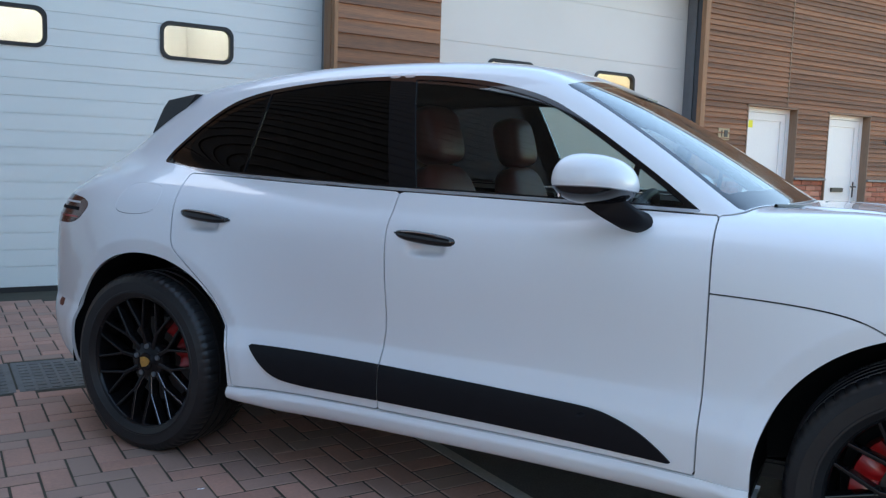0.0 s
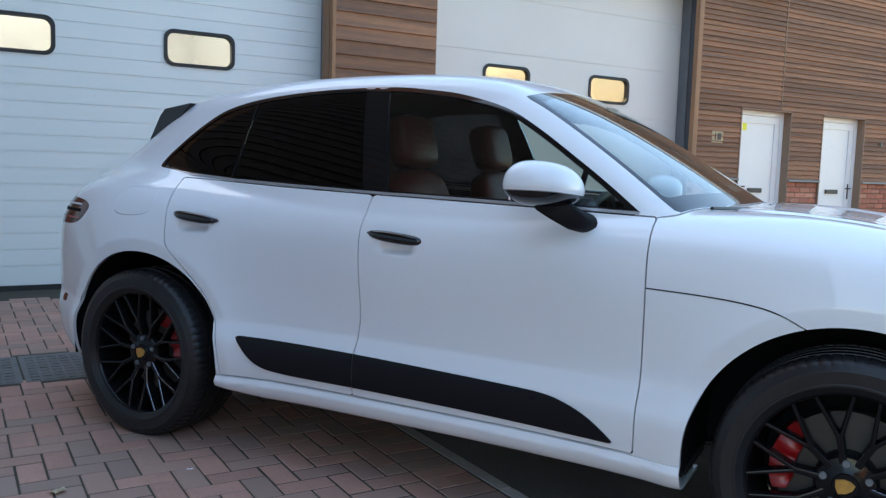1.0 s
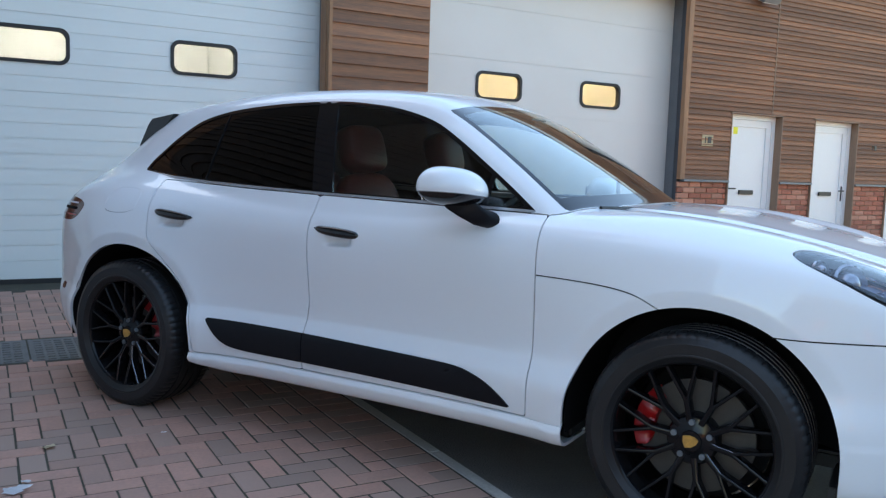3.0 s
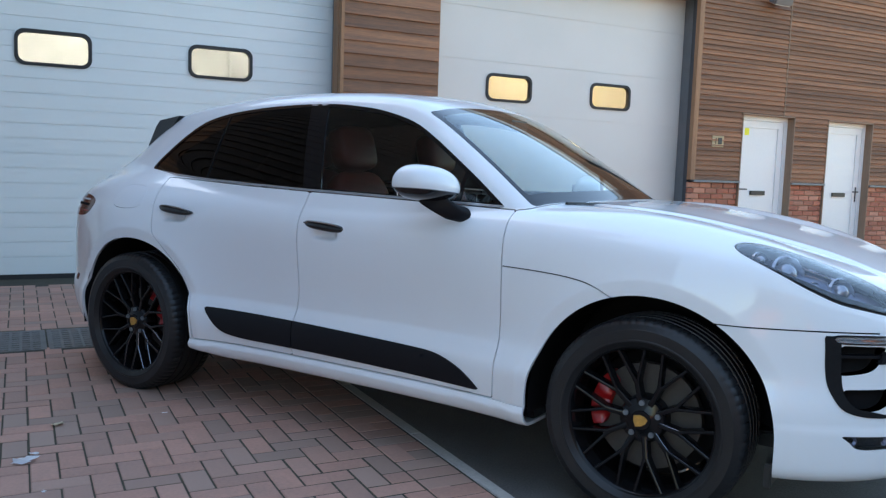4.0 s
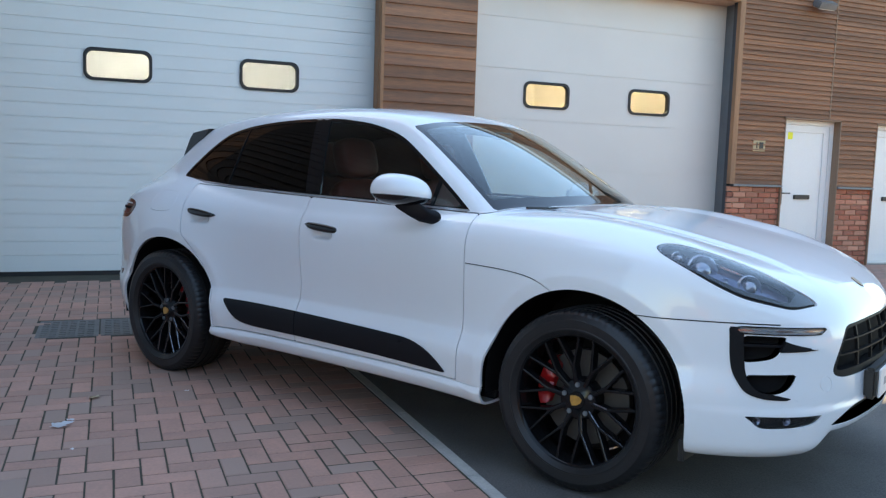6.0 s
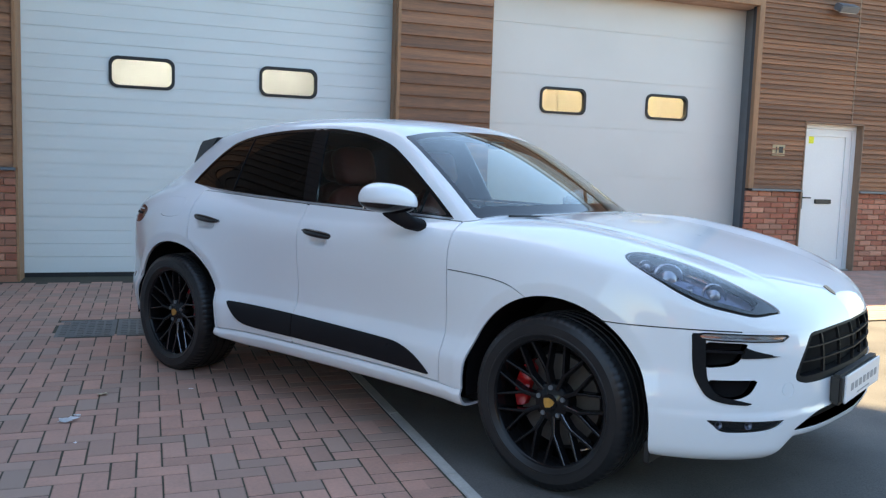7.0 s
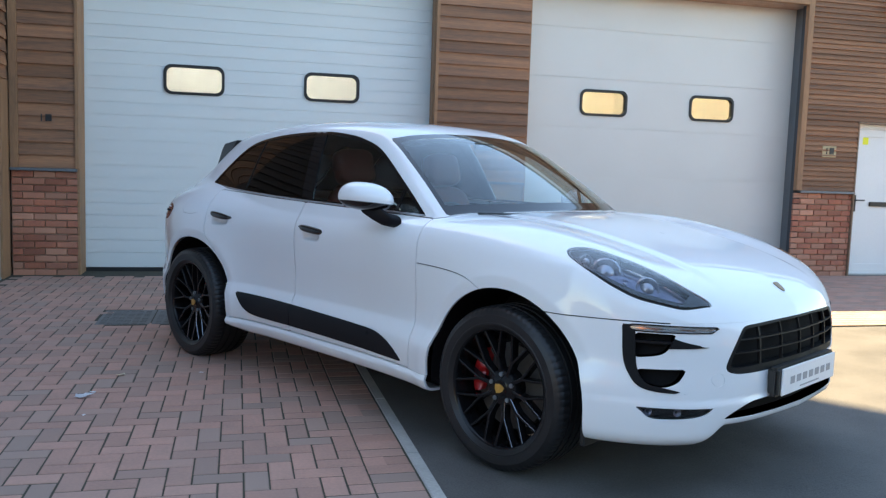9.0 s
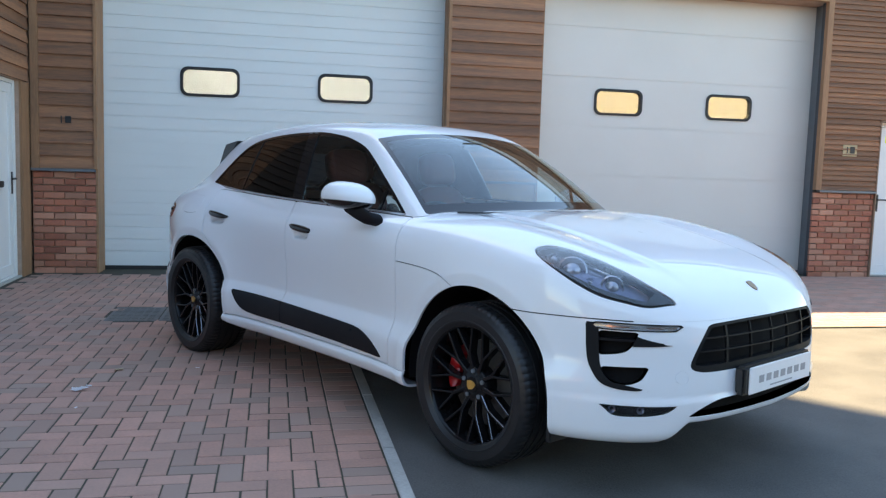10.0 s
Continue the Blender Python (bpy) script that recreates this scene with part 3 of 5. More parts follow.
def cast(a, b):
    """The body's surface at way a (0 to 1 round the tail, 1 to 2 along the flank, 2 to 3 round the nose) and elevation b in radians."""
    a, b = np.asarray(a, float), np.asarray(b, float)
    turn = np.pi / 2 * (np.clip(a, 0, 1) + np.clip(a - 2, 0, 1))
    o = np.stack([AXIS_R + (AXIS_F - AXIS_R) * np.clip(a - 1, 0, 1), 0 * a, AXIS_Z + 0 * a], -1)
    d = np.stack([-np.cos(turn) * np.cos(b), -np.sin(turn) * np.cos(b), np.sin(b)], -1)
    lo, hi = 0.05 + 0 * a, 1.6 + 0 * a
    for _ in range(34):
        mid = (lo + hi) / 2
        inside = body(o + d * mid[..., None]) < 0
        lo, hi = np.where(inside, mid, lo), np.where(inside, hi, mid)
    return o + d * lo[..., None]
# ---- end of car shape ----


# ---- the car ----
PAINT = shader("white_car_paint", (0.80, 0.81, 0.82), 0.5, coat=1.0, spec=0.3, vary=0.012, scale=3, fine=500, rough_vary=0.05)
GLOSS = shader("gloss_black", (0.005, 0.005, 0.006), 0.07, spec=0.5, coat=0.2, vary=0.1)
SATIN = shader("satin_black", (0.006, 0.006, 0.008), 0.45, spec=0.22, vary=0.15, scale=30, fine=300)
SEAL = shader("dark_seam", (0.012, 0.012, 0.013), 0.8, vary=0.1)
TYRE = shader("tyre_rubber", (0.015, 0.015, 0.016), 0.38, spec=0.36, vary=0.25, scale=12, fine=120, bump=0.0006)
# bright metal that paints the highlight on the black spokes' edges
EDGE_GLINT = shader("edge_glint", (0.36, 0.36, 0.39), 0.22, metal=1.0, vary=0.1)
MATT = shader("matt_black", (0.012, 0.012, 0.013), 0.6, spec=0.12, vary=0.15)
ALLOY = shader("black_alloy", (0.007, 0.007, 0.008), 0.12, spec=0.24, vary=0.1)
STEEL = shader("brushed_disc", (0.065, 0.058, 0.054), 0.5, metal=0.3, vary=0.15, scale=20, fine=200)
RED = shader("red_caliper", (0.34, 0.007, 0.009), 0.35, coat=0.3, vary=0.1)
CHROME = shader("chrome", (0.75, 0.76, 0.78), 0.12, metal=1.0, vary=0.03)
SILVER = shader("silver_trim", (0.55, 0.56, 0.58), 0.22, metal=0.6, vary=0.05)
GOLD = shader("gold_crest", (0.50, 0.25, 0.05), 0.4, metal=0.05, vary=0.3, scale=60, fine=200)
CLOTH = shader("black_headliner", (0.010, 0.010, 0.011), 0.9, vary=0.2)
LEATHER = shader("red_brown_leather", (0.17, 0.026, 0.016), 0.5, vary=0.15, scale=12, fine=160, bump=0.0006)
LEATHER_DARK = shader("black_leather", (0.016, 0.015, 0.015), 0.5, vary=0.15, scale=12, fine=160)
VOID = shader("deep_black", (0.010, 0.010, 0.011), 0.9, spec=0.1, vary=0.1)
FIN = shader("dark_slat", (0.012, 0.012, 0.013), 0.55, spec=0.12, vary=0.1)
DARK_LENS = shader("projector_glass", (0.34, 0.35, 0.40), 0.10, metal=0.6, coat=1.0, vary=0.05)
LAMP_BOWL = shader("lamp_housing", (0.20, 0.21, 0.29), 0.22, metal=0.5, vary=0.2, scale=25, fine=90)
RED_LENS = shader("red_lens", (0.07, 0.004, 0.006), 0.15, coat=0.5, spec=0.3, vary=0.2, scale=30)
RED_BRIGHT = shader("pale_red_lens", (0.35, 0.06, 0.06), 0.2, coat=0.5, vary=0.1)
TINT = glass("privacy_glass", (0.03, 0.03, 0.032))
CLEAR = glass("side_glass", (0.66, 0.74, 0.72))
SCREEN = glass("windscreen_glass", (0.72, 0.80, 0.79))
LENS = glass("lamp_lens", (0.93, 0.95, 0.97))
DRL_BASE = shader("lamp_reflector", (0.66, 0.67, 0.69), 0.35, metal=0.1, vary=0.1, scale=30)
PLATE = shader("white_plate", (0.82, 0.82, 0.83), 0.35, vary=0.04)
INK = shader("grey_print", (0.34, 0.34, 0.36), 0.5, vary=0.1)


class Skin:
    """The right half of the body as a fine mesh, which loops can divide into panels."""

    def __init__(self, a, b):
        aa, bb = np.meshgrid(a, b, indexing="ij")
        self.ab = np.stack([aa.ravel(), bb.ravel()], -1)
        self.pos = cast(self.ab[:, 0], self.ab[:, 1])
        i = np.arange(aa.size).reshape(aa.shape)
        self.polys = [tuple(q) for q in np.stack([i[:-1, :-1], i[1:, :-1], i[1:, 1:], i[:-1, 1:]], -1).reshape(-1, 4).tolist()]

    def clip(self, polys, fun):
        """Those inside and those outside of a signed distance, cut along its zero."""
        g = fun(self.pos).tolist()
        inside, outside, made, fresh = [], [], {}, []
        count = len(g)
        for p in polys:
            v = [g[i] for i in p]
            if max(v) <= 0:
                inside.append(p)
            elif min(v) >= 0:
                outside.append(p)
            else:
                a, b = [], []
                for k, i in enumerate(p):
                    j = p[(k + 1) % len(p)]
                    gi, gj = g[i], g[j]
                    (a if gi <= 0 else b).append(i)
                    if gi * gj < 0:
                        key = (min(i, j), max(i, j))
                        if key not in made:
                            t = gi / (gi - gj)
                            made[key] = count + len(fresh)
                            fresh.append((i, j, t))
                        a.append(made[key])
                        b.append(made[key])
                    elif gi == 0:
                        b.append(i)
                if len(a) > 2:
                    inside.append(tuple(a))
                if len(b) > 2:
                    outside.append(tuple(b))
        if fresh:
            i, j = np.array([f[0] for f in fresh]), np.array([f[1] for f in fresh])
            t = np.array([f[2] for f in fresh])[:, None]
            ab = self.ab[i] * (1 - t) + self.ab[j] * t
            self.ab = np.concatenate([self.ab, ab])
            self.pos = np.concatenate([self.pos, cast(ab[:, 0], ab[:, 1])])
        return inside, outside

    def band(self, polys, fun, half):
        """A strip on both sides of a line, and the rest."""
        strip, off_a = self.clip(polys, lambda p: fun(p) - half)
        strip, off_b = self.clip(strip, lambda p: -fun(p) - half)
        return strip, off_a + off_b

    def panel(self, polys, fun, gap):
        """As clip, with a seam of that width between the two."""
        inside, rest = self.clip(polys, lambda p: fun(p) + gap / 2)
        seam, outside = self.clip(rest, lambda p: fun(p) - gap / 2)
        return inside, seam, outside


def loop(points, n=6):
    """A smooth closed curve through points; a point given twice is a corner."""
    p = np.array(points, float)
    m = len(p)
    out = []
    for k in range(m):
        a, b, c, d = p[k - 1], p[k], p[(k + 1) % m], p[(k + 2) % m]
        if np.allclose(b, c):
            continue
        s0 = 0.0 if np.allclose(a, b) else 0.5
        s1 = 0.0 if np.allclose(c, d) else 0.5
        for t in np.arange(n) / n:
            h = 2 * t ** 3 - 3 * t ** 2 + 1, t ** 3 - 2 * t ** 2 + t, -2 * t ** 3 + 3 * t ** 2, t ** 3 - t ** 2
            u, w = s0 * (c - a), s1 * (d - b)
            out.append(h[0] * b + h[1] * u + h[2] * c + h[3] * w)
    return np.array(out)


def within(curve, i, j):
    """The signed distance from a closed curve in the plane of the axes i and j, negative inside."""
    a, b = curve, np.roll(curve, -1, 0)

    def fun(p):
        q = p[:, (i, j)]
        best = np.full(len(q), 1e9)
        odd = np.zeros(len(q), bool)
        for s, e in zip(a, b):
            d = e - s
            w = q - s
            t = np.clip((w @ d) / max(d @ d, 1e-12), 0, 1)
            best = np.minimum(best, ((w - t[:, None] * d) ** 2).sum(-1))
            if s[1] != e[1]:
                cross = ((s[1] > q[:, 1]) != (e[1] > q[:, 1])) & (q[:, 0] < d[0] * (q[:, 1] - s[1]) / d[1] + s[0])
                odd ^= cross
        return np.where(odd, -1, 1) * np.sqrt(best)
    return fun


def both(*funs):
    return lambda p: np.max([f(p) for f in funs], axis=0)


def islands(polys):
    """The connected groups among polygons."""
    root = {}

    def find(i):
        while root.setdefault(i, i) != i:
            root[i] = root[root[i]]
            i = root[i]
        return i
    for p in polys:
        for i in p[1:]:
            root[find(i)] = find(p[0])
    out = {}
    for p in polys:
        out.setdefault(find(p[0]), []).append(p)
    return [v for v in out.values() if len(v) > 8]


def sheet(name, polys, material, parent, label="", halves="join", lift=0.0, edge=0.012, thick=0.0):
    """Turns panels of the skin into mesh objects. halves: join (one across the middle), copy (one on each flank), one (the right flank alone)."""
    used = sorted({i for p in polys for i in p})
    where = {i: k for k, i in enumerate(used)}
    pos = SKIN.pos[used]
    nor = normals(pos)
    faces = [tuple(where[i] for i in p) for p in polys]
    if len(faces) and FLIP:
        faces = [f[::-1] for f in faces]
    base = pos + nor * lift
    edges = {}
    for f in faces:
        for k in range(len(f)):
            edges[(f[k], f[(k + 1) % len(f)])] = True
    rim = [(i, j) for i, j in edges if (j, i) not in edges and not (abs(pos[i][1]) < 2e-4 and abs(pos[j][1]) < 2e-4)]
    depth = thick or edge

    def build(mirrors):
        vs, fs, ls, mid = [], [], [], {}
        for mirror in mirrors:
            s = np.array([1, -1 if mirror else 1, 1])

            def put(points):
                """Indices of the points, those on the middle line shared by both halves."""
                out = []
                for p in (points * s).tolist():
                    if abs(p[1]) < 2e-4:
                        key = (round(p[0], 5), round(p[2], 5))
                        if key not in mid:
                            mid[key] = len(vs)
                            vs.append((p[0], 0.0, p[2]))
                        out.append(mid[key])
                    else:
                        out.append(len(vs))
                        vs.append(tuple(p))
                return out
            top = put(base)

            def face(idx, nn):
                pairs = list(zip(idx, nn))
                if mirror:
                    pairs = pairs[::-1]
                if len({i for i, _ in pairs}) < len(pairs):
                    seen = set()
                    pairs = [q for q in pairs if not (q[0] in seen or seen.add(q[0]))]
                if len(pairs) > 2:
                    fs.append(tuple(i for i, _ in pairs))
                    ls.extend(tuple(n * s) for _, n in pairs)
            for f in faces:
                face([top[i] for i in f], [nor[i] for i in f])
            if thick:
                low = put(base - nor * thick)
                for f in faces:
                    face([low[i] for i in f[::-1]], [-nor[i] for i in f[::-1]])
            elif rim and depth:
                ids = sorted({i for e in rim for i in e})
                got = put(base[ids] - nor[ids] * depth)
                low = dict(zip(ids, got))
            if rim and depth:
                for i, j in rim:
                    n = np.cross(base[i] - base[j], -nor[i])
                    n = n / max(np.linalg.norm(n), 1e-12)
                    face([top[j], top[i], low[i], low[j]], [n] * 4)
        ends = np.cumsum([0] + [len(f) for f in fs])
        first = None
        order = {id(f): k for k, f in enumerate(fs)}
        for group in [g for g in islands(fs) if len(g) > 30] or [fs]:
            keep = [order[id(f)] for f in group]
            ids = {i: k for k, i in enumerate(sorted({i for f in group for i in f}))}
            me = bpy.data.meshes.new(name)
            me.from_pydata([vs[i] for i in ids], [], [tuple(ids[i] for i in f) for f in group])
            me.polygons.foreach_set("use_smooth", [True] * len(group))
            me.normals_split_custom_set([n for k in keep for n in ls[ends[k]:ends[k + 1]]])
            me.materials.append(material)
            ob = part(name, me, material, parent, label)
            first = first or ob
        return first
    if halves == "join":
        return build([False, True])
    right = build([False])
    if halves == "copy":
        return right, build([True])
    return right


car = thing("car", "white sporty five-door SUV with black wheels and black side blades, parked", "car", (0.809, 0.4785, 0.0), -59.4)
car.scale = (1.0, 1.0215, 1.0)
SKIN = Skin(np.concatenate([np.linspace(0, 1, 36)[:-1], np.linspace(1, 2, 190)[:-1], np.linspace(2, 3, 120)]), np.radians(np.concatenate([np.linspace(-33, 6, 66)[:-1], np.linspace(6, 26, 48)[:-1], np.linspace(26, 90, 62)])))
q = SKIN.polys[148 * 60 + 50]
FLIP = bool(np.dot(np.cross(SKIN.pos[q[1]] - SKIN.pos[q[0]], SKIN.pos[q[2]] - SKIN.pos[q[1]]), normals(SKIN.pos[q[0]])) < 0)
rest = SKIN.polys


def on_cabin(p):
    return cabin(p[:, 0], p[:, 1], p[:, 2]) - lower_body(p[:, 0], p[:, 1], p[:, 2])


# wheel openings
for hub in (HUB_F, HUB_R):
    _, rest = SKIN.clip(rest, lambda p: np.maximum(np.hypot(p[:, 0] - hub, (p[:, 2] - HUB_Z) * np.where(p[:, 2] < HUB_Z, 0.5, 1)) - ARCH, p[:, 1] + 0.3))

# glass
BELT = [(-0.647, 1.093), (-0.906, 1.101), (-1.16, 1.107), (-1.43, 1.113), (-1.71, 1.118), (-2.11, 1.130), (-2.43, 1.141), (-2.68, 1.156), (-2.85, 1.172)]
dlo = loop([BELT[0]] + BELT + [(-2.895, 1.180), (-2.917, 1.200), (-2.912, 1.224), (-2.894, 1.253), (-2.809, 1.333), (-2.717, 1.401), (-2.619, 1.453), (-2.477, 1.490), (-2.296, 1.515), (-2.093, 1.531), (-1.872, 1.539), (-1.70, 1.538), (-1.58, 1.528), (-1.408, 1.505), (-1.215, 1.453), (-1.067, 1.378), (-0.874, 1.255), (-0.756, 1.174)])
glazed, rest = SKIN.clip(rest, both(within(dlo, 0, 2), lambda p: p[:, 1] + 0.45, on_cabin))
screen_loop = loop([(-0.745, 1.06), (-0.745, 1.06), (-0.737, 1.113), (-0.70, 1.23), (-0.655, 1.365), (-0.603, 1.497), (-0.603, 1.497), (-0.45, 1.523), (-0.2, 1.542), (0.1, 1.546), (0.1, 1.546), (0.1, 1.0), (0.1, 1.0)])
windscreen, rest = SKIN.clip(rest, both(within(screen_loop, 1, 2), lambda p: -1.35 - p[:, 0], lambda p: on_cabin(p) + 0.004))
hatch_loop = loop([(-0.50, 1.16), (-0.50, 1.16), (-0.46, 1.44), (-0.46, 1.44), (0.1, 1.46), (0.1, 1.46), (0.1, 1.13), (0.1, 1.13)])
hatch_glass, rest = SKIN.clip(rest, both(within(hatch_loop, 1, 2), lambda p: p[:, 0] + 3.0))

# doors: first the closed outlines, then the blade across both
FRONT_DOOR = loop([(-0.602, 1.090), (-0.602, 1.090), (-0.599, 0.87), (-0.602, 0.55), (-0.604, 0.346), (-0.604, 0.346), (-1.704, 0.346), (-1.704, 0.346), (-1.705, 0.56), (-1.696, 0.65), (-1.703, 0.85), (-1.700, 1.0), (-1.683, 1.1165), (-1.683, 1.1165), (-1.16, 1.105)])
REAR_DOOR = loop([(-1.683, 1.1165), (-1.683, 1.1165), (-1.700, 1.0), (-1.703, 0.85), (-1.696, 0.65), (-1.705, 0.56), (-1.704, 0.346), (-1.704, 0.346), (-2.335, 0.346), (-2.335, 0.346), (-2.36, 0.50), (-2.44, 0.655), (-2.56, 0.775), (-2.645, 0.86), (-2.667, 0.96), (-2.69, 1.06), (-2.715, 1.148), (-2.715, 1.148), (-2.43, 1.138), (-2.11, 1.127)])
flank = lambda p: p[:, 1] + 0.5
front_door, seam_a, rest = SKIN.panel(rest, both(within(FRONT_DOOR, 0, 2), flank), 0.005)
rear_door, seam_b, rest = SKIN.panel(rest, both(within(REAR_DOOR, 0, 2), flank), 0.005)
fuel_loop = loop([(-2.99, 1.045), (-2.985, 0.995), (-2.93, 0.978), (-2.83, 0.98), (-2.775, 1.0), (-2.77, 1.05), (-2.80, 1.09), (-2.90, 1.10), (-2.965, 1.09)])
fuel_flap, seam_c, rest = SKIN.panel(rest, both(within(fuel_loop, 0, 2), flank), 0.0022)
skirt, seam_d, rest = SKIN.panel(rest, lambda p: np.max([p[:, 2] - 0.342, -2.395 - p[:, 0], p[:, 0] + 0.425, p[:, 1] + 0.5], axis=0), 0.0025)

# clamshell bonnet
shut_z = spline((-0.62, 0.873), (-0.42, 0.867), (-0.275, 0.855), (-0.19, 0.834), (-0.12, 0.800), (0.05, 0.765), (0.2, 0.756), (0.38, 0.756), (0.60, 0.760), (0.75, 0.757), (0.95, 0.752))
bonnet, seam_e, rest = SKIN.panel(rest, lambda p: np.max([shut_z(p[:, 0]) - p[:, 2], -0.602 - p[:, 0], -on_cabin(p)], axis=0), 0.005)
lamp_loop = loop([(0.262, -0.815), (0.272, -0.772), (0.32, -0.735), (0.43, -0.700), (0.57, -0.655), (0.70, -0.618), (0.786, -0.565), (0.790, -0.580), (0.735, -0.690), (0.625, -0.787), (0.51, -0.842), (0.40, -0.862), (0.305, -0.850)])
lamp, seam_f, bonnet = SKIN.panel(bonnet, within(lamp_loop, 0, 1), 0.005)

# front bumper and its openings
bumper, rest = SKIN.clip(rest, lambda p: np.maximum(0.12 - p[:, 0], p[:, 2] - 0.80))
front = lambda p: 0.3 - p[:, 0]
cutouts = {}
for key, pts in (
        ("grille", [(-0.540, 0.580), (-0.530, 0.610), (-0.498, 0.668), (-0.455, 0.724), (-0.425, 0.740), (-0.36, 0.744), (-0.2, 0.748), (0.06, 0.750), (0.06, 0.750), (0.06, 0.545), (0.06, 0.545), (-0.2, 0.546), (-0.44, 0.546), (-0.50, 0.552), (-0.53, 0.562)]),
        ("intake", [(-0.553, 0.368), (-0.553, 0.368), (-0.50, 0.398), (-0.43, 0.425), (-0.36, 0.434), (-0.2, 0.437), (0.06, 0.44), (0.06, 0.44), (0.06, 0.372), (0.06, 0.372), (-0.2, 0.368)]),
        ("drl", [(-0.838, 0.737), (-0.828, 0.7505), (-0.79, 0.752), (-0.733, 0.750), (-0.64, 0.746), (-0.552, 0.742), (-0.552, 0.742), (-0.60, 0.717), (-0.60, 0.717), (-0.737, 0.720), (-0.825, 0.723)]),
        ("vent_upper", [(-0.823, 0.718), (-0.823, 0.718), (-0.725, 0.715), (-0.725, 0.715), (-0.736, 0.682), (-0.752, 0.646), (-0.775, 0.628), (-0.821, 0.617), (-0.821, 0.617)]),
        ("fin_upper", [(-0.75, 0.712), (-0.75, 0.712), (-0.72, 0.694), (-0.68, 0.680), (-0.612, 0.664), (-0.612, 0.664), (-0.68, 0.660), (-0.76, 0.658), (-0.76, 0.658)]),
        ("vent_lower", [(-0.820, 0.573), (-0.820, 0.573), (-0.694, 0.577), (-0.694, 0.577), (-0.706, 0.548), (-0.726, 0.520), (-0.762, 0.503), (-0.795, 0.512), (-0.812, 0.535)]),
        ("fog", [(-0.832, 0.422), (-0.832, 0.422), (-0.70, 0.420), (-0.596, 0.419), (-0.596, 0.419), (-0.622, 0.397), (-0.665, 0.383), (-0.74, 0.376), (-0.795, 0.378), (-0.815, 0.40)]),
        ("vent_frame", [(-0.846, 0.748), (-0.846, 0.748), (-0.845, 0.65), (-0.839, 0.56), (-0.825, 0.508), (-0.79, 0.487), (-0.74, 0.481), (-0.685, 0.478), (-0.685, 0.478), (-0.73, 0.492), (-0.762, 0.502), (-0.80, 0.515), (-0.816, 0.56), (-0.820, 0.62), (-0.822, 0.72), (-0.822, 0.748), (-0.822, 0.748)]),
        ("washer", [(-0.604, 0.536), (-0.583, 0.560), (-0.555, 0.549), (-0.548, 0.525), (-0.563, 0.505), (-0.592, 0.510)])):
    if key == "washer":
        cutouts[key], seam_g, bumper = SKIN.panel(bumper, both(within(loop(pts), 1, 2), front), 0.002)
    else:
        cutouts[key], bumper = SKIN.clip(bumper, both(within(loop(pts), 1, 2), front))
wing, rest = SKIN.clip(rest, lambda p: np.max([-0.602 - p[:, 0], p[:, 2] - 0.872, p[:, 0] - 0.12], axis=0))

# tail lamp and black corner fin
tail_loop = loop([(-3.195, 0.995), (-3.205, 0.975), (-3.26, 0.932), (-3.38, 0.908), (-3.75, 0.91), (-3.9, 0.91), (-3.9, 1.03), (-3.60, 1.035), (-3.40, 1.034), (-3.24, 1.02)])
tail_lamp, rest = SKIN.clip(rest, both(within(tail_loop, 0, 2), lambda p: p[:, 1] + 0.35))

sheet("body_shell", rest, PAINT, car, "glossy white painted body")
sheet("front_wing", wing, PAINT, car, halves="copy")
sheet("bonnet", bonnet, PAINT, car, "white clamshell bonnet")
bumper_part = sheet("front_bumper", bumper, PAINT, car, "white front bumper with black vents", edge=0.004)
doors = sheet("front_door", front_door, PAINT, car, halves="copy") + sheet("rear_door", rear_door, PAINT, car, halves="copy")
sheet("fuel_flap", fuel_flap, PAINT, car, halves="one", edge=0.004)
sheet("side_skirt", skirt, PAINT, car, halves="copy", lift=0.003, edge=0.012)
nose_seam, seam_e = SKIN.clip(seam_e, lambda p: 0.72 - p[:, 0])
sheet("nose_seam", nose_seam, PAINT, car, lift=-0.0025, edge=0.0)
sheet("skirt_joint", seam_d, PAINT, car, halves="copy", lift=-0.004, edge=0.0)
for s in (seam_a, seam_b, seam_e, seam_f):
    for piece in islands(s):
        middle = np.abs(SKIN.pos[sorted({i for p in piece for i in p})][:, 1]).min() < 1e-3
        sheet("seam", piece, SEAL, car, halves="join" if middle else "copy", lift=-0.011, edge=0.0)
flap_low, flap_high = SKIN.clip(seam_c, lambda p: p[:, 2] - 1.0)
sheet("seam", flap_low, SEAL, car, halves="one", lift=-0.002, edge=0.0)
sheet("seam", flap_high, PAINT, car, halves="one", lift=-0.001, edge=0.0)
sheet("seam", seam_g, PAINT, car, halves="copy", lift=-0.002, edge=0.0)
sheet("washer_cover", cutouts["washer"], PAINT, car, halves="copy", edge=0.003)

# blades on the doors
BLADE = loop([(-2.272, 0.514), (-2.272, 0.514), (-1.97, 0.511), (-1.676, 0.507), (-1.357, 0.500), (-1.047, 0.492), (-0.93, 0.487), (-0.86, 0.474), (-0.783, 0.446), (-0.72, 0.408), (-0.668, 0.366), (-0.668, 0.366), (-0.838, 0.368), (-1.042, 0.372), (-1.353, 0.377), (-1.647, 0.380), (-1.93, 0.381), (-2.06, 0.386), (-2.144, 0.400), (-2.205, 0.437)])
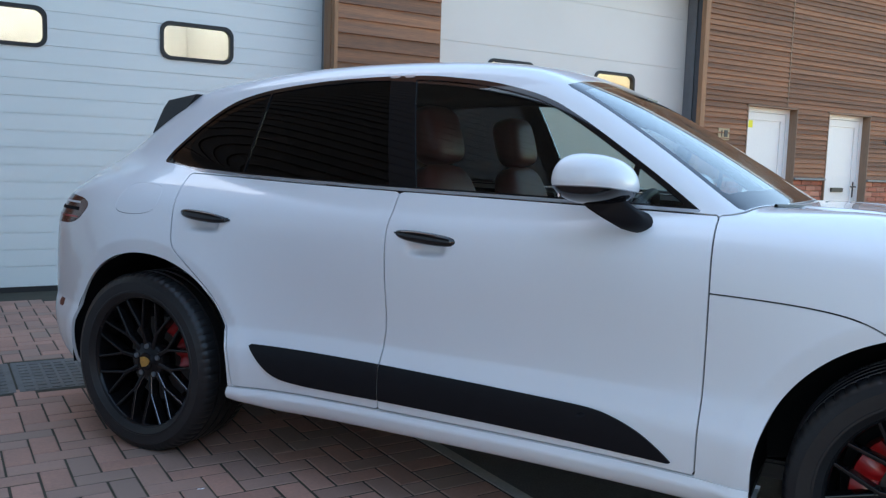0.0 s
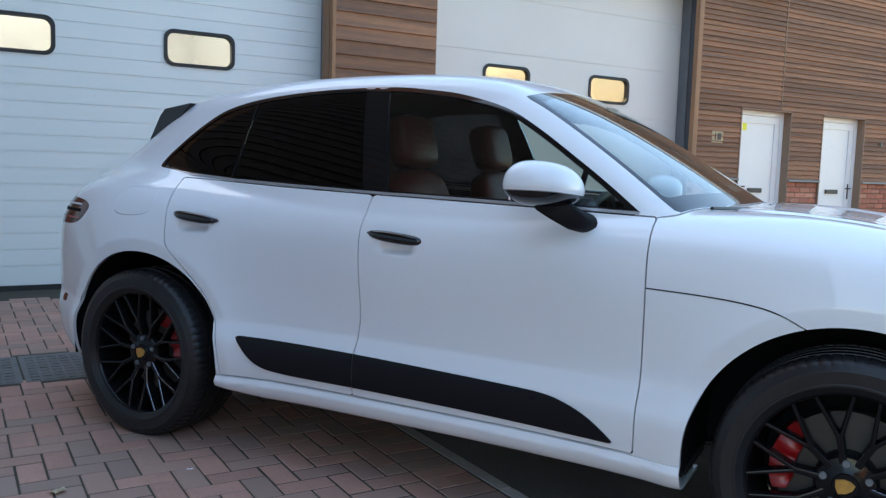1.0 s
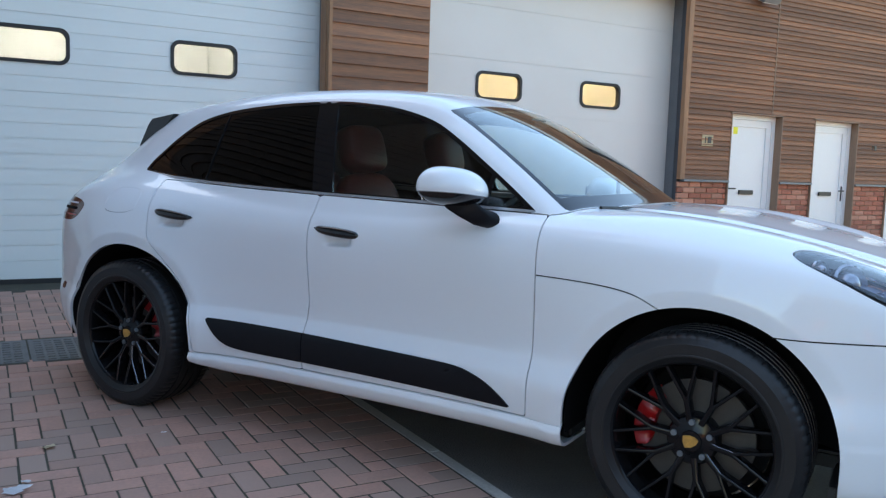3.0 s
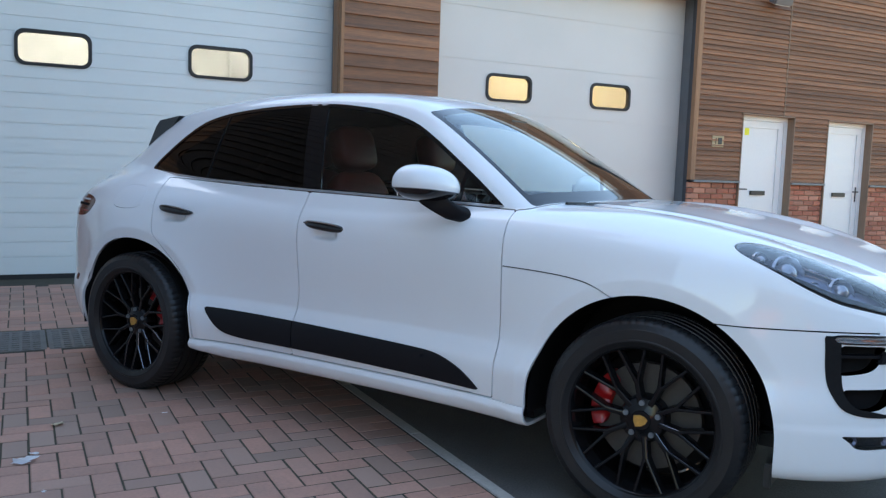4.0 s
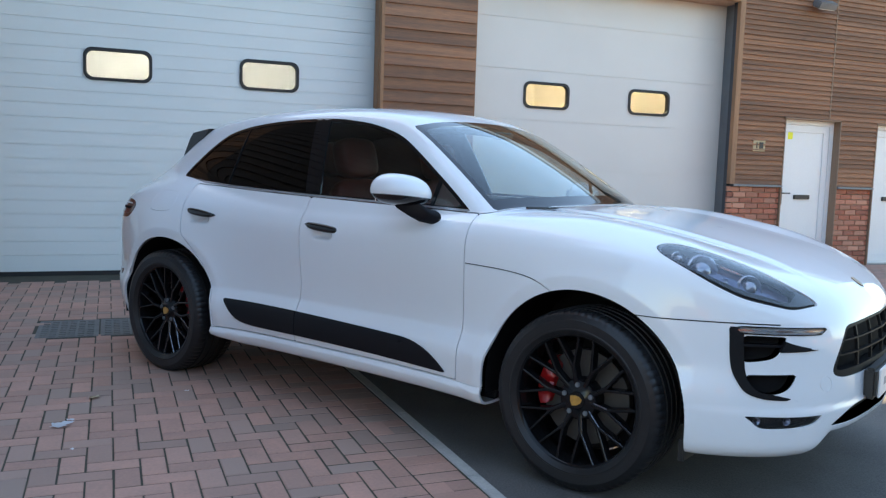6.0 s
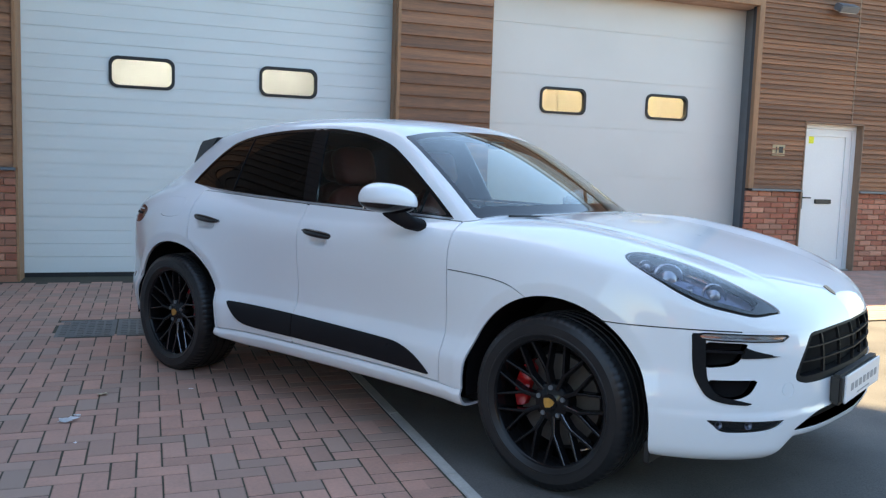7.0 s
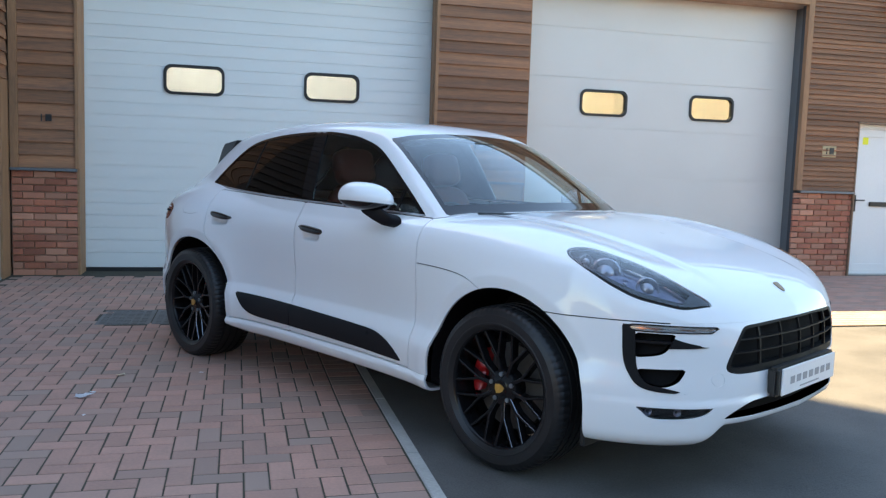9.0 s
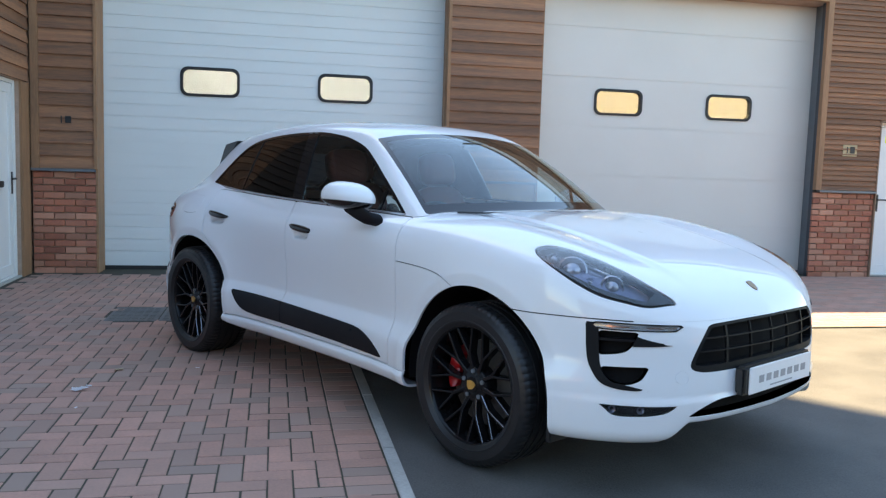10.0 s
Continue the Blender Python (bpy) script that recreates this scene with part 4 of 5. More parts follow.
for skin, pair in ((front_door, doors[:2]), (rear_door, doors[2:])):
    blade, _ = SKIN.clip(skin, within(BLADE, 0, 2))
    for ob, parent in zip(sheet("side_blade", blade, SATIN, car, "satin black side blade", halves="copy", lift=0.006, edge=0.006), pair):
        ob.parent = parent

# windows: black surround, then the panes
dlo_fun = within(dlo, 0, 2)
pane_area, surround = SKIN.clip(glazed, lambda p: dlo_fun(p) + 0.016)
pillar_l = lambda p: np.abs(p[:, 0] + 1.675 + 0.30 * (p[:, 2] - 1.12)) - 0.056
pillar, pane_area = SKIN.clip(pane_area, pillar_l)
quarter_bar, pane_area = SKIN.band(pane_area, lambda p: p[:, 0] + 2.45 - 0.05 * (p[:, 2] - 1.1), 0.004)
sail_bar, pane_area = SKIN.band(pane_area, lambda p: p[:, 0] + 0.875 - 0.10 * (p[:, 2] - 1.1), 0.009)
sail, pane_area = SKIN.clip(pane_area, lambda p: -0.875 - p[:, 0])
front_pane, pane_area = SKIN.clip(pane_area, lambda p: -1.675 - 0.30 * (p[:, 2] - 1.12) - p[:, 0])
rear_pane, quarter_pane = SKIN.clip(pane_area, lambda p: -2.45 + 0.05 * (p[:, 2] - 1.1) - p[:, 0])
belt_z = lambda x: np.interp(x, [b[0] for b in BELT[::-1]], [b[1] for b in BELT[::-1]])
strip, surround = SKIN.clip(surround, lambda p: p[:, 2] - belt_z(p[:, 0]) - 0.010)
sheet("window_surround", surround, GLOSS, car, "gloss black window surround", halves="copy", lift=0.001)
sheet("belt_strip", strip, SILVER, car, "thin bright strip under the windows", halves="copy", lift=0.002, edge=0.006)
sheet("door_pillar", pillar, GLOSS, car, "gloss black pillar", halves="copy", lift=0.001)
sheet("quarter_bar", quarter_bar, GLOSS, car, halves="copy", lift=0.001)
sheet("sail_bar", sail_bar, GLOSS, car, halves="copy", lift=0.001)
sheet("mirror_sail", sail, CLEAR, car, "small front window corner", halves="copy", lift=-0.002, thick=0.004)
sheet("front_window", front_pane, CLEAR, car, "lightly tinted side window", halves="copy", lift=-0.003, thick=0.004)
sheet("rear_window", rear_pane, TINT, car, "dark privacy glass", halves="copy", lift=-0.003, thick=0.004)
sheet("quarter_window", quarter_pane, TINT, car, "dark privacy glass", halves="copy", lift=-0.003, thick=0.004)
screen_fun = within(screen_loop, 1, 2)
clear_screen, border = SKIN.clip(windscreen, both(lambda p: screen_fun(p) + 0.022, lambda p: on_cabin(p) + 0.045))
sheet("windscreen", clear_screen, SCREEN, car, "clear windscreen reflecting the yard", lift=-0.001, thick=0.004)
sheet("screen_border", border, GLOSS, car, "black windscreen edge", lift=-0.001, edge=0.004)
sheet("hatch_window", hatch_glass, TINT, car, "dark rear screen", lift=-0.001, thick=0.004)

# lining inside, so that the cabin is dark
ceiling_skin, _ = SKIN.clip(rest, lambda p: np.maximum(on_cabin(p), 1.14 - p[:, 2]))
sheet("headliner", ceiling_skin, CLOTH, car, "black headliner", lift=-0.028, edge=0.0)
for skin in (front_door, rear_door):
    sheet("door_lining", skin, CLOTH, car, halves="copy", lift=-0.07, edge=0.0)

# lamps and openings at the front
head = sheet("headlight", lamp, LENS, car, "clear headlight lens", halves="copy", lift=-0.001, thick=0.003)
lamp_tip, lamp_in = SKIN.clip(lamp, lambda p: 0.735 - p[:, 0])
lamp_brow, lamp_in = SKIN.clip(lamp_in, lambda p: p[:, 1] * -1 - 0.665 + 0.30 * (p[:, 0] - 0.5))
for name, skin, m, d in (("housing", lamp_in, LAMP_BOWL, -0.045), ("tip", lamp_tip, GLOSS, -0.006), ("brow", lamp_brow, GLOSS, -0.02)):
    for ob, parent in zip(sheet(name, skin, m, car, halves="copy", lift=d, edge=0.01), head):
        ob.parent = parent


lamp_fun = within(lamp_loop, 0, 1)
_, bezel = SKIN.clip(lamp, lambda p: lamp_fun(p) + 0.011)
trim_line, _ = SKIN.band(lamp_in, lambda p: -p[:, 1] - 0.700 + 0.30 * (p[:, 0] - 0.5), 0.004)
trim_line, _ = SKIN.clip(trim_line, lambda p: 0.40 - p[:, 0])
for name, skin, m, d in (("bezel", bezel, GLOSS, -0.007), ("trim_line", trim_line, CHROME, -0.030)):
    for ob, parent in zip(sheet(name, skin, m, car, halves="copy", lift=d, edge=0.008), head):
        ob.parent = parent


def turned(bm, profile, n, at=Matrix.Identity(4), closed=False):
    """Turns a profile of (radius, height) round the z axis of a pose."""
    rows = [[bm.verts.new(at @ Vector((r * math.cos(2 * math.pi * i / n), r * math.sin(2 * math.pi * i / n), h))) for i in range(n)] for r, h in profile]
    pairs = list(zip(rows, rows[1:])) + ([(rows[-1], rows[0])] if closed else [])
    for a, b in pairs:
        for i in range(n):
            bm.faces.new((a[i], a[(i + 1) % n], b[(i + 1) % n], b[i]))
    return rows


def lamp_unit(parent, x, y, z, r, side):
    out = Vector((0.62, -0.62 * side, 0.35)).normalized()
    at = Matrix.Translation((x, y * side, z)) @ out.to_track_quat("Z", "Y").to_matrix().to_4x4()
    bm = bmesh.new()
    turned(bm, [(r, -0.03), (r * 1.06, 0.004), (r * 0.93, 0.010), (r * 0.86, 0.0), (r * 0.7, -0.02), (0.001, -0.025)], 28, at)
    part("lamp_ring", bm, DARK_LENS, parent, "bright grey lamp ring", smooth=True)
    bm = bmesh.new()
    turned(bm, [(r * 0.72, -0.012), (r * 0.62, 0.006), (r * 0.42, 0.017), (r * 0.2, 0.023), (0.001, 0.025)], 24, at)
    part("projector", bm, DARK_LENS, parent, "dark projector lens", smooth=True, sharp=80)


for side, ob in zip((1, -1), head):
    lamp_unit(ob, 0.430, -0.775, 0.930, 0.060, side)
    lamp_unit(ob, 0.590, -0.712, 0.876, 0.047, side)
    lamp_unit(ob, 0.340, -0.792, 0.966, 0.030, side)
    lamp_unit(ob, 0.512, -0.760, 0.886, 0.022, side)

drl_fun = within(loop([(-0.832, 0.738), (-0.824, 0.746), (-0.733, 0.7455), (-0.64, 0.7415), (-0.566, 0.738), (-0.566, 0.738), (-0.602, 0.7215), (-0.602, 0.7215), (-0.737, 0.7245), (-0.822, 0.7275)]), 1, 2)
drl_in, drl_rim = SKIN.clip(cutouts["drl"], drl_fun)
sheet("lamp_frame", drl_rim, SATIN, car, "black edge of the running light", halves="copy", lift=0.003, edge=0.02)
drl = sheet("running_light", drl_in, LENS, car, "slim clear daytime running light", halves="copy", lift=0.002, thick=0.004)
glint, drl_back = SKIN.band(drl_in, lambda p: p[:, 2] - 0.7335 + 0.02 * (p[:, 1] + 0.7), 0.0035)
for name, skin, m, d in (("reflector", drl_back, DRL_BASE, -0.008), ("glint_strip", glint, CHROME, -0.005)):
    for ob, parent in zip(sheet(name, skin, m, car, halves="copy", lift=d, edge=0.004), drl):
        ob.parent = parent
sheet("vent_frame", cutouts["vent_frame"], MATT, car, "satin black vent frame", halves="copy", lift=0.003, edge=0.03)
sheet("vent_fin", cutouts["fin_upper"], MATT, car, halves="copy", lift=0.004, edge=0.03)
for key in ("vent_upper", "vent_lower"):
    sheet("vent", cutouts[key], VOID, car, "deep black side vent", halves="copy", lift=-0.045, edge=-0.042)
half_vent, _ = SKIN.band(cutouts["vent_upper"], lambda p: p[:, 2] - 0.680, 0.005)
sheet("vent_bar", half_vent, SATIN, car, halves="copy", lift=-0.010, edge=0.03)
fog = sheet("fog_lamp", cutouts["fog"], LENS, car, "low fog lamp with grey reflectors in a dark recess", halves="copy", lift=-0.006, thick=0.003)
for ob, parent in zip(sheet("recess", cutouts["fog"], SATIN, car, halves="copy", lift=-0.033, edge=-0.024), fog):
    ob.parent = parent
for side, ob in zip((1, -1), fog):
    for y, x in ((-0.775, 0.672), (-0.70, 0.758)):
        bm = bmesh.new()
        at = Matrix.Translation((x - 0.012, y * side, 0.398)) @ Vector((0.75, -0.65 * side, 0)).normalized().to_track_quat("Z", "Y").to_matrix().to_4x4()
        turned(bm, [(0.016, 0.012), (0.014, 0.011), (0.009, 0.002), (0.001, -0.002)], 16, at)
        part("reflector", bm, LAMP_BOWL, ob, "small grey reflector", smooth=True)
sheet("grille_back", cutouts["grille"], VOID, car, "deep black grille opening", lift=-0.055, edge=-0.05)
sheet("intake_back", cutouts["intake"], VOID, car, "black lower intake", lift=-0.05, edge=-0.046)


rim_in, grille_rim = SKIN.clip(cutouts["grille"], lambda p: within(loop([(-0.515, 0.590), (-0.478, 0.664), (-0.435, 0.718), (-0.40, 0.729), (-0.2, 0.737), (0.06, 0.740), (0.06, 0.740), (0.06, 0.580), (0.06, 0.580), (-0.2, 0.578), (-0.44, 0.574), (-0.50, 0.576)]), 1, 2)(p))
sheet("grille_rim", grille_rim, MATT, car, "satin black grille surround", lift=-0.004, edge=0.04)
for z in (0.632, 0.686):
    bar, _ = SKIN.band(rim_in, lambda p: p[:, 2] - z, 0.0026)
    for piece in islands(bar):
        sheet("grille_slat", piece, FIN, car, lift=-0.004, edge=0.02)
for y in (-0.335, -0.165):
    bar, _ = SKIN.band(rim_in, lambda p: p[:, 1] - y, 0.006 if y < -0.3 else 0.0025)
    sheet("grille_strut", bar, FIN, car, halves="copy", lift=-0.008, edge=0.012)
bar, _ = SKIN.band(rim_in, lambda p: p[:, 1], 0.003)
sheet("grille_strut", bar, FIN, car, halves="join", lift=-0.008, edge=0.012)

sheet("tail_lamp", tail_lamp, RED_LENS, car, "dark red tail lamp", halves="copy", lift=0.001)
for key, z, h, m in (("lamp_bar", 0.975, 0.007, VOID), ("lamp_bar", 1.003, 0.004, DRL_BASE), ("lamp_bar", 0.940, 0.004, RED_BRIGHT)):
    bar, _ = SKIN.band(tail_lamp, lambda p: p[:, 2] - z, h)
    bar, _ = SKIN.clip(bar, lambda p: p[:, 0] + 3.27)
    sheet(key, bar, m, car, halves="copy", lift=0.003, edge=0.003)
rear_mark, _ = SKIN.clip(rest, both(within(loop([(-3.46, 0.53), (-3.46, 0.53), (-3.40, 0.53), (-3.40, 0.53), (-3.405, 0.565), (-3.405, 0.565), (-3.46, 0.565), (-3.46, 0.565)]), 0, 2), lambda p: p[:, 1] + 0.3))
sheet("side_reflector", rear_mark, RED_LENS, car, "small red reflector on the rear bumper", halves="copy", lift=0.002, edge=0.004)

# bright clips where the window frames of both doors meet
for x in (-1.835, -1.775):
    clip_part, _ = SKIN.clip(surround, lambda p: np.max([np.abs(p[:, 0] - x) - 0.024, 1.531 - p[:, 2]], axis=0))
    if clip_part:
        sheet("frame_clip", clip_part, SILVER, car, "short bright clip on the window frame", halves="copy", lift=0.003, edge=0.003)

# number plate, with bars for its print
plate_part = part("number_plate", block_mesh(0.977, -0.275, 0.440, 0.985, 0.275, 0.556, 0.003), PLATE, car, "white number plate with plain grey bars")
part("plate_holder", block_mesh(0.928, -0.305, 0.436, 0.9765, 0.300, 0.560, 0.012), BLACK, car, "black plate holder")
for k in range(7):
    w = 0.041
    y = -0.20 + k * 0.063
    part("bar", block_mesh(0.9845, y, 0.482, 0.9862, y + w, 0.513, 0.0), INK, plate_part)
part("bar", block_mesh(0.9845, -0.10, 0.456, 0.9862, 0.10, 0.462, 0.0), INK, plate_part)

# crest on the bonnet
p0 = cast(np.array([3.0]), np.array([0.30]))[0]
for b in np.linspace(0.1, 0.6, 400):
    p1 = cast(np.array([3.0]), np.array([b]))[0]
    if p1[0] <= 0.822:
        break
n1 = normals(p1[None])[0]
bm = bmesh.new()
crest = [(x * 0.85, y * 0.9) for x, y in ((-0.024, 0.030), (0, 0.034), (0.024, 0.030), (0.025, 0.0), (0.017, -0.022), (0, -0.034), (-0.017, -0.022), (-0.025, 0.0))]
vs = [bm.verts.new((x, y, z)) for z in (0.0, 0.0035) for x, y in crest]
bm.faces.new(vs[8:])
for k in range(8):
    bm.faces.new((vs[k], vs[(k + 1) % 8], vs[8 + (k + 1) % 8], vs[8 + k]))
ob = part("bonnet_crest", bm, shader("enamel_crest", (0.30, 0.19, 0.09), 0.35, metal=0.2, vary=0.5, scale=60, fine=200), car, "small gold and dark shield badge")
up = Vector((-n1[2], 0, n1[0]))
ob.matrix_basis = Matrix.Translation(Vector(p1)) @ Matrix((Vector((0, 1, 0)), up, Vector(n1))).transposed().to_4x4()


# door handles
def flank_y(x, z):
    lo, hi = -1.3, -0.3
    for _ in range(40):
        m = (lo + hi) / 2
        if body(np.array([x, m, z])) < 0:
            hi = m
        else:
            lo = m
    return lo


def handle(parent, x, z, side, half):
    bm = bmesh.new()
    rows = []
    y0 = flank_y(x, z - 0.05)
    for i in range(15):
        t = i / 14 * 2 - 1
        w = (1 - abs(t) ** 2.4) ** 0.6 if abs(t) < 1 else 0.0
        bow = 0.024 * (1 - t ** 4) + 0.004
        h, d = 0.002 + 0.0190 * w, 0.003 + 0.013 * w
        cx, cy, cz = x + half * t, y0 - bow, z - 0.010 * t
        rows.append([bm.verts.new((cx, (cy + d * math.cos(2 * math.pi * k / 12)) * side, cz + h * math.sin(2 * math.pi * k / 12))) for k in range(12)])
    for a, b in zip(rows, rows[1:]):
        for k in range(12):
            bm.faces.new((a[k], a[(k + 1) % 12], b[(k + 1) % 12], b[k]))
    bm.faces.new(rows[0])
    bm.faces.new(rows[-1])
    for dx, dz in ((0.023 - half, 0.008), (half - 0.023, -0.008)):
        box(bm, x + dx - 0.012, min((y0 - 0.022) * side, (y0 + 0.01) * side), z + dz - 0.007, x + dx + 0.012, max((y0 - 0.022) * side, (y0 + 0.01) * side), z + dz + 0.007)
    part("handle", bm, GLOSS, parent, "gloss black door handle", smooth=True, sharp=50)


for (x, z, half), pair in zip(((-1.542, 0.963, 0.138), (-2.528, 0.985, 0.128)), (doors[:2], doors[2:])):
    for side, parent in zip((1, -1), pair):
        handle(parent, x, z, side, half)


# mirrors
def mirror(side):
    m = new("door_mirror")
    m.parent = car
    if side < 0:
        m.matrix_basis = pose(-0.09, 0, -0.03)
    m["label"] = "white door mirror with a black lower half and black foot"
    n, k = 28, 20

    def shell(lo, hi, grow):
        bm = bmesh.new()
        rows = []
        for i in range(k + 1):
            f = lo + (hi - lo) * i / k
            row = []
            for j in range(n):
                a = 2 * math.pi * j / n
                c, s = math.cos(a) * math.cos(f), math.sin(a) * math.cos(f)
                e = lambda v, q: math.copysign(abs(v) ** q, v)
                lx, ly, lz = e(c, 0.66), e(s, 0.8), math.sin(f)
                x = (0.118 if lx > 0 else 0.085) * lx
                y = 0.122 * ly
                z = (0.087 if lz > 0 else 0.060) * lz * (1 - 0.06 * max(0, lx)) + 0.012 * ly * -1
                row.append(bm.verts.new((-0.940 + x * grow + 0.03 * ly, (-0.950 + y * grow) * side, 1.170 + z * grow)))
            rows.append(row)
        for a, b in zip(rows, rows[1:]):
            for j in range(n):
                bm.faces.new((a[j], a[(j + 1) % n], b[(j + 1) % n], b[j]))
        bmesh.ops.remove_doubles(bm, verts=bm.verts, dist=1e-5)
        return bm
    part("cap", shell(radians(-15), radians(90), 1.0), PAINT, m, "white mirror cap", smooth=True, sharp=80)
    part("lower_shell", shell(radians(-90), radians(-14), 0.985), GLOSS, m, "black lower shell", smooth=True, sharp=80)
    part("indicator", shell(radians(-17), radians(-14.6), 1.004), SILVER, m, "thin bright strip", smooth=True, sharp=80)
    bm = bmesh.new()
    path = [(-0.912, -0.945, 1.128, 0.056, 0.040), (-0.875, -0.925, 1.098, 0.052, 0.036), (-0.842, -0.895, 1.072, 0.048, 0.034), (-0.825, -0.850, 1.062, 0.048, 0.034)]
    rows = [[bm.verts.new((x + a * math.cos(t) * 0.9, (y + 0.3 * a * math.cos(t)) * side, z + b * math.sin(t))) for t in [2 * math.pi * q / 16 for q in range(16)]] for x, y, z, a, b in path]
    for a, b in zip(rows, rows[1:]):
        for j in range(16):
            bm.faces.new((a[j], a[(j + 1) % 16], b[(j + 1) % 16], b[j]))
    bm.faces.new(rows[0])
    bm.faces.new(rows[-1])
    part("foot", bm, SATIN, m, "black mirror foot", smooth=True, sharp=60)
    bm = bmesh.new()
    box(bm, -1.012, -1.035 if side > 0 else 0.875, 1.130, -1.006, -0.875 if side > 0 else 1.035, 1.205, 0.002)
    part("mirror_glass", bm, CHROME, m, "mirror glass")


mirror(1)
mirror(-1)


# ---- wheels: built once with the axle along z, outer face up ----
def tyre_mesh(width):
    w = width / 2
    prof = [(0.262, w * 0.80), (0.275, w * 0.93), (0.288, w * 0.975), (0.290, w * 0.995), (0.296, w * 0.998), (0.298, w * 0.985), (0.318, w * 1.0), (0.333, w * 1.005), (0.335, w * 0.99), (0.350, w * 0.96), (0.3625, w * 0.88), (0.3690, w * 0.76)]
    tread = []
    for c in (0.50, 0.17, -0.17, -0.50):
        tread += [(0.3715, w * (c + 0.05)), (0.3650, w * (c + 0.04)), (0.3650, w * (c - 0.04)), (0.3715, w * (c - 0.05))]
    prof = prof + tread + [(r, -h) for r, h in prof[::-1]]
    bm = bmesh.new()
    n = 72 * 4
    rows = []
    for r, h in prof:
        row = []
        for i in range(n):
            rr = r
            if i % 4 == 0 and r > 0.355 and abs(h) > w * 0.5:
                rr = r - 0.0035
            a = 2 * math.pi * (i + (0.35 if i % 4 == 3 else -0.35 if i % 4 == 1 else 0)) / n
            row.append(bm.verts.new((rr * math.cos(a), rr * math.sin(a), h)))
        rows.append(row)
    for a, b in zip(rows, rows[1:]):
        for i in range(n):
            bm.faces.new((a[i], a[(i + 1) % n], b[(i + 1) % n], b[i]))
    return mesh_of(bm, "tyre", True, 40)


def rim_mesh(width):
    w = width / 2 * 0.82
    bm = bmesh.new()
    turned(bm, [(0.274, w - 0.004), (0.276, w + 0.004), (0.271, w + 0.009), (0.264, w + 0.006), (0.259, w - 0.006), (0.256, w - 0.030), (0.248, w - 0.05), (0.240, -0.02), (0.238, -w), (0.262, -w - 0.006), (0.270, -w)], 96)
    return mesh_of(bm, "rim", True, 50)


def spoke_mesh(face):
    """One Y-shaped spoke along +x: a stem from the hub and two arms to the rim, each with a bevelled ridge."""
    bm = bmesh.new()

    def arm(pts):
        rows = []
        for k, (x, y, z, wd) in enumerate(pts):
            a = pts[max(0, k - 1)]
            b = pts[min(len(pts) - 1, k + 1)]
            t = Vector((b[0] - a[0], b[1] - a[1], 0)).normalized()
            s = Vector((-t.y, t.x, 0))
            p = Vector((x, y, z))
            rows.append([bm.verts.new(p + s * q * wd + Vector((0, 0, h))) for q, h in ((-1.15, -0.040), (-1.02, -0.0042), (-0.84, -0.0010), (-0.62, 0.0), (0.62, 0.0), (0.84, -0.0010), (1.02, -0.0042), (1.15, -0.040))])
        for a, b in zip(rows, rows[1:]):
            for j in range(8):
                # one bevel gets the bright material, a highlight put into the colour
                bm.faces.new((a[j], a[(j + 1) % 8], b[(j + 1) % 8], b[j])).material_index = 1 if j == 5 else 0
        bm.faces.new(rows[0])
        bm.faces.new(rows[-1])
    arm([(0.055, 0, face - 0.022, 0.0130), (0.095, 0, face - 0.017, 0.0095), (0.150, 0, face - 0.009, 0.0098)])
    for s in (1, -1):
        tip = radians(10.8) * s
        arm([(0.138, 0.003 * s, face - 0.0105, 0.0070), (0.160, 0.011 * s, face - 0.0075, 0.0062), (0.262 * math.cos(tip), 0.262 * math.sin(tip), face + 0.004, 0.0058)])
    return mesh_of(bm, "spoke", True, 55)


def hub_mesh(face):
    bm = bmesh.new()
    turned(bm, [(0.001, face - 0.010), (0.034, face - 0.010), (0.036, face - 0.014), (0.052, face - 0.020), (0.078, face - 0.024), (0.086, face - 0.034), (0.086, face - 0.09)], 40)
    return mesh_of(bm, "hub", True, 40)


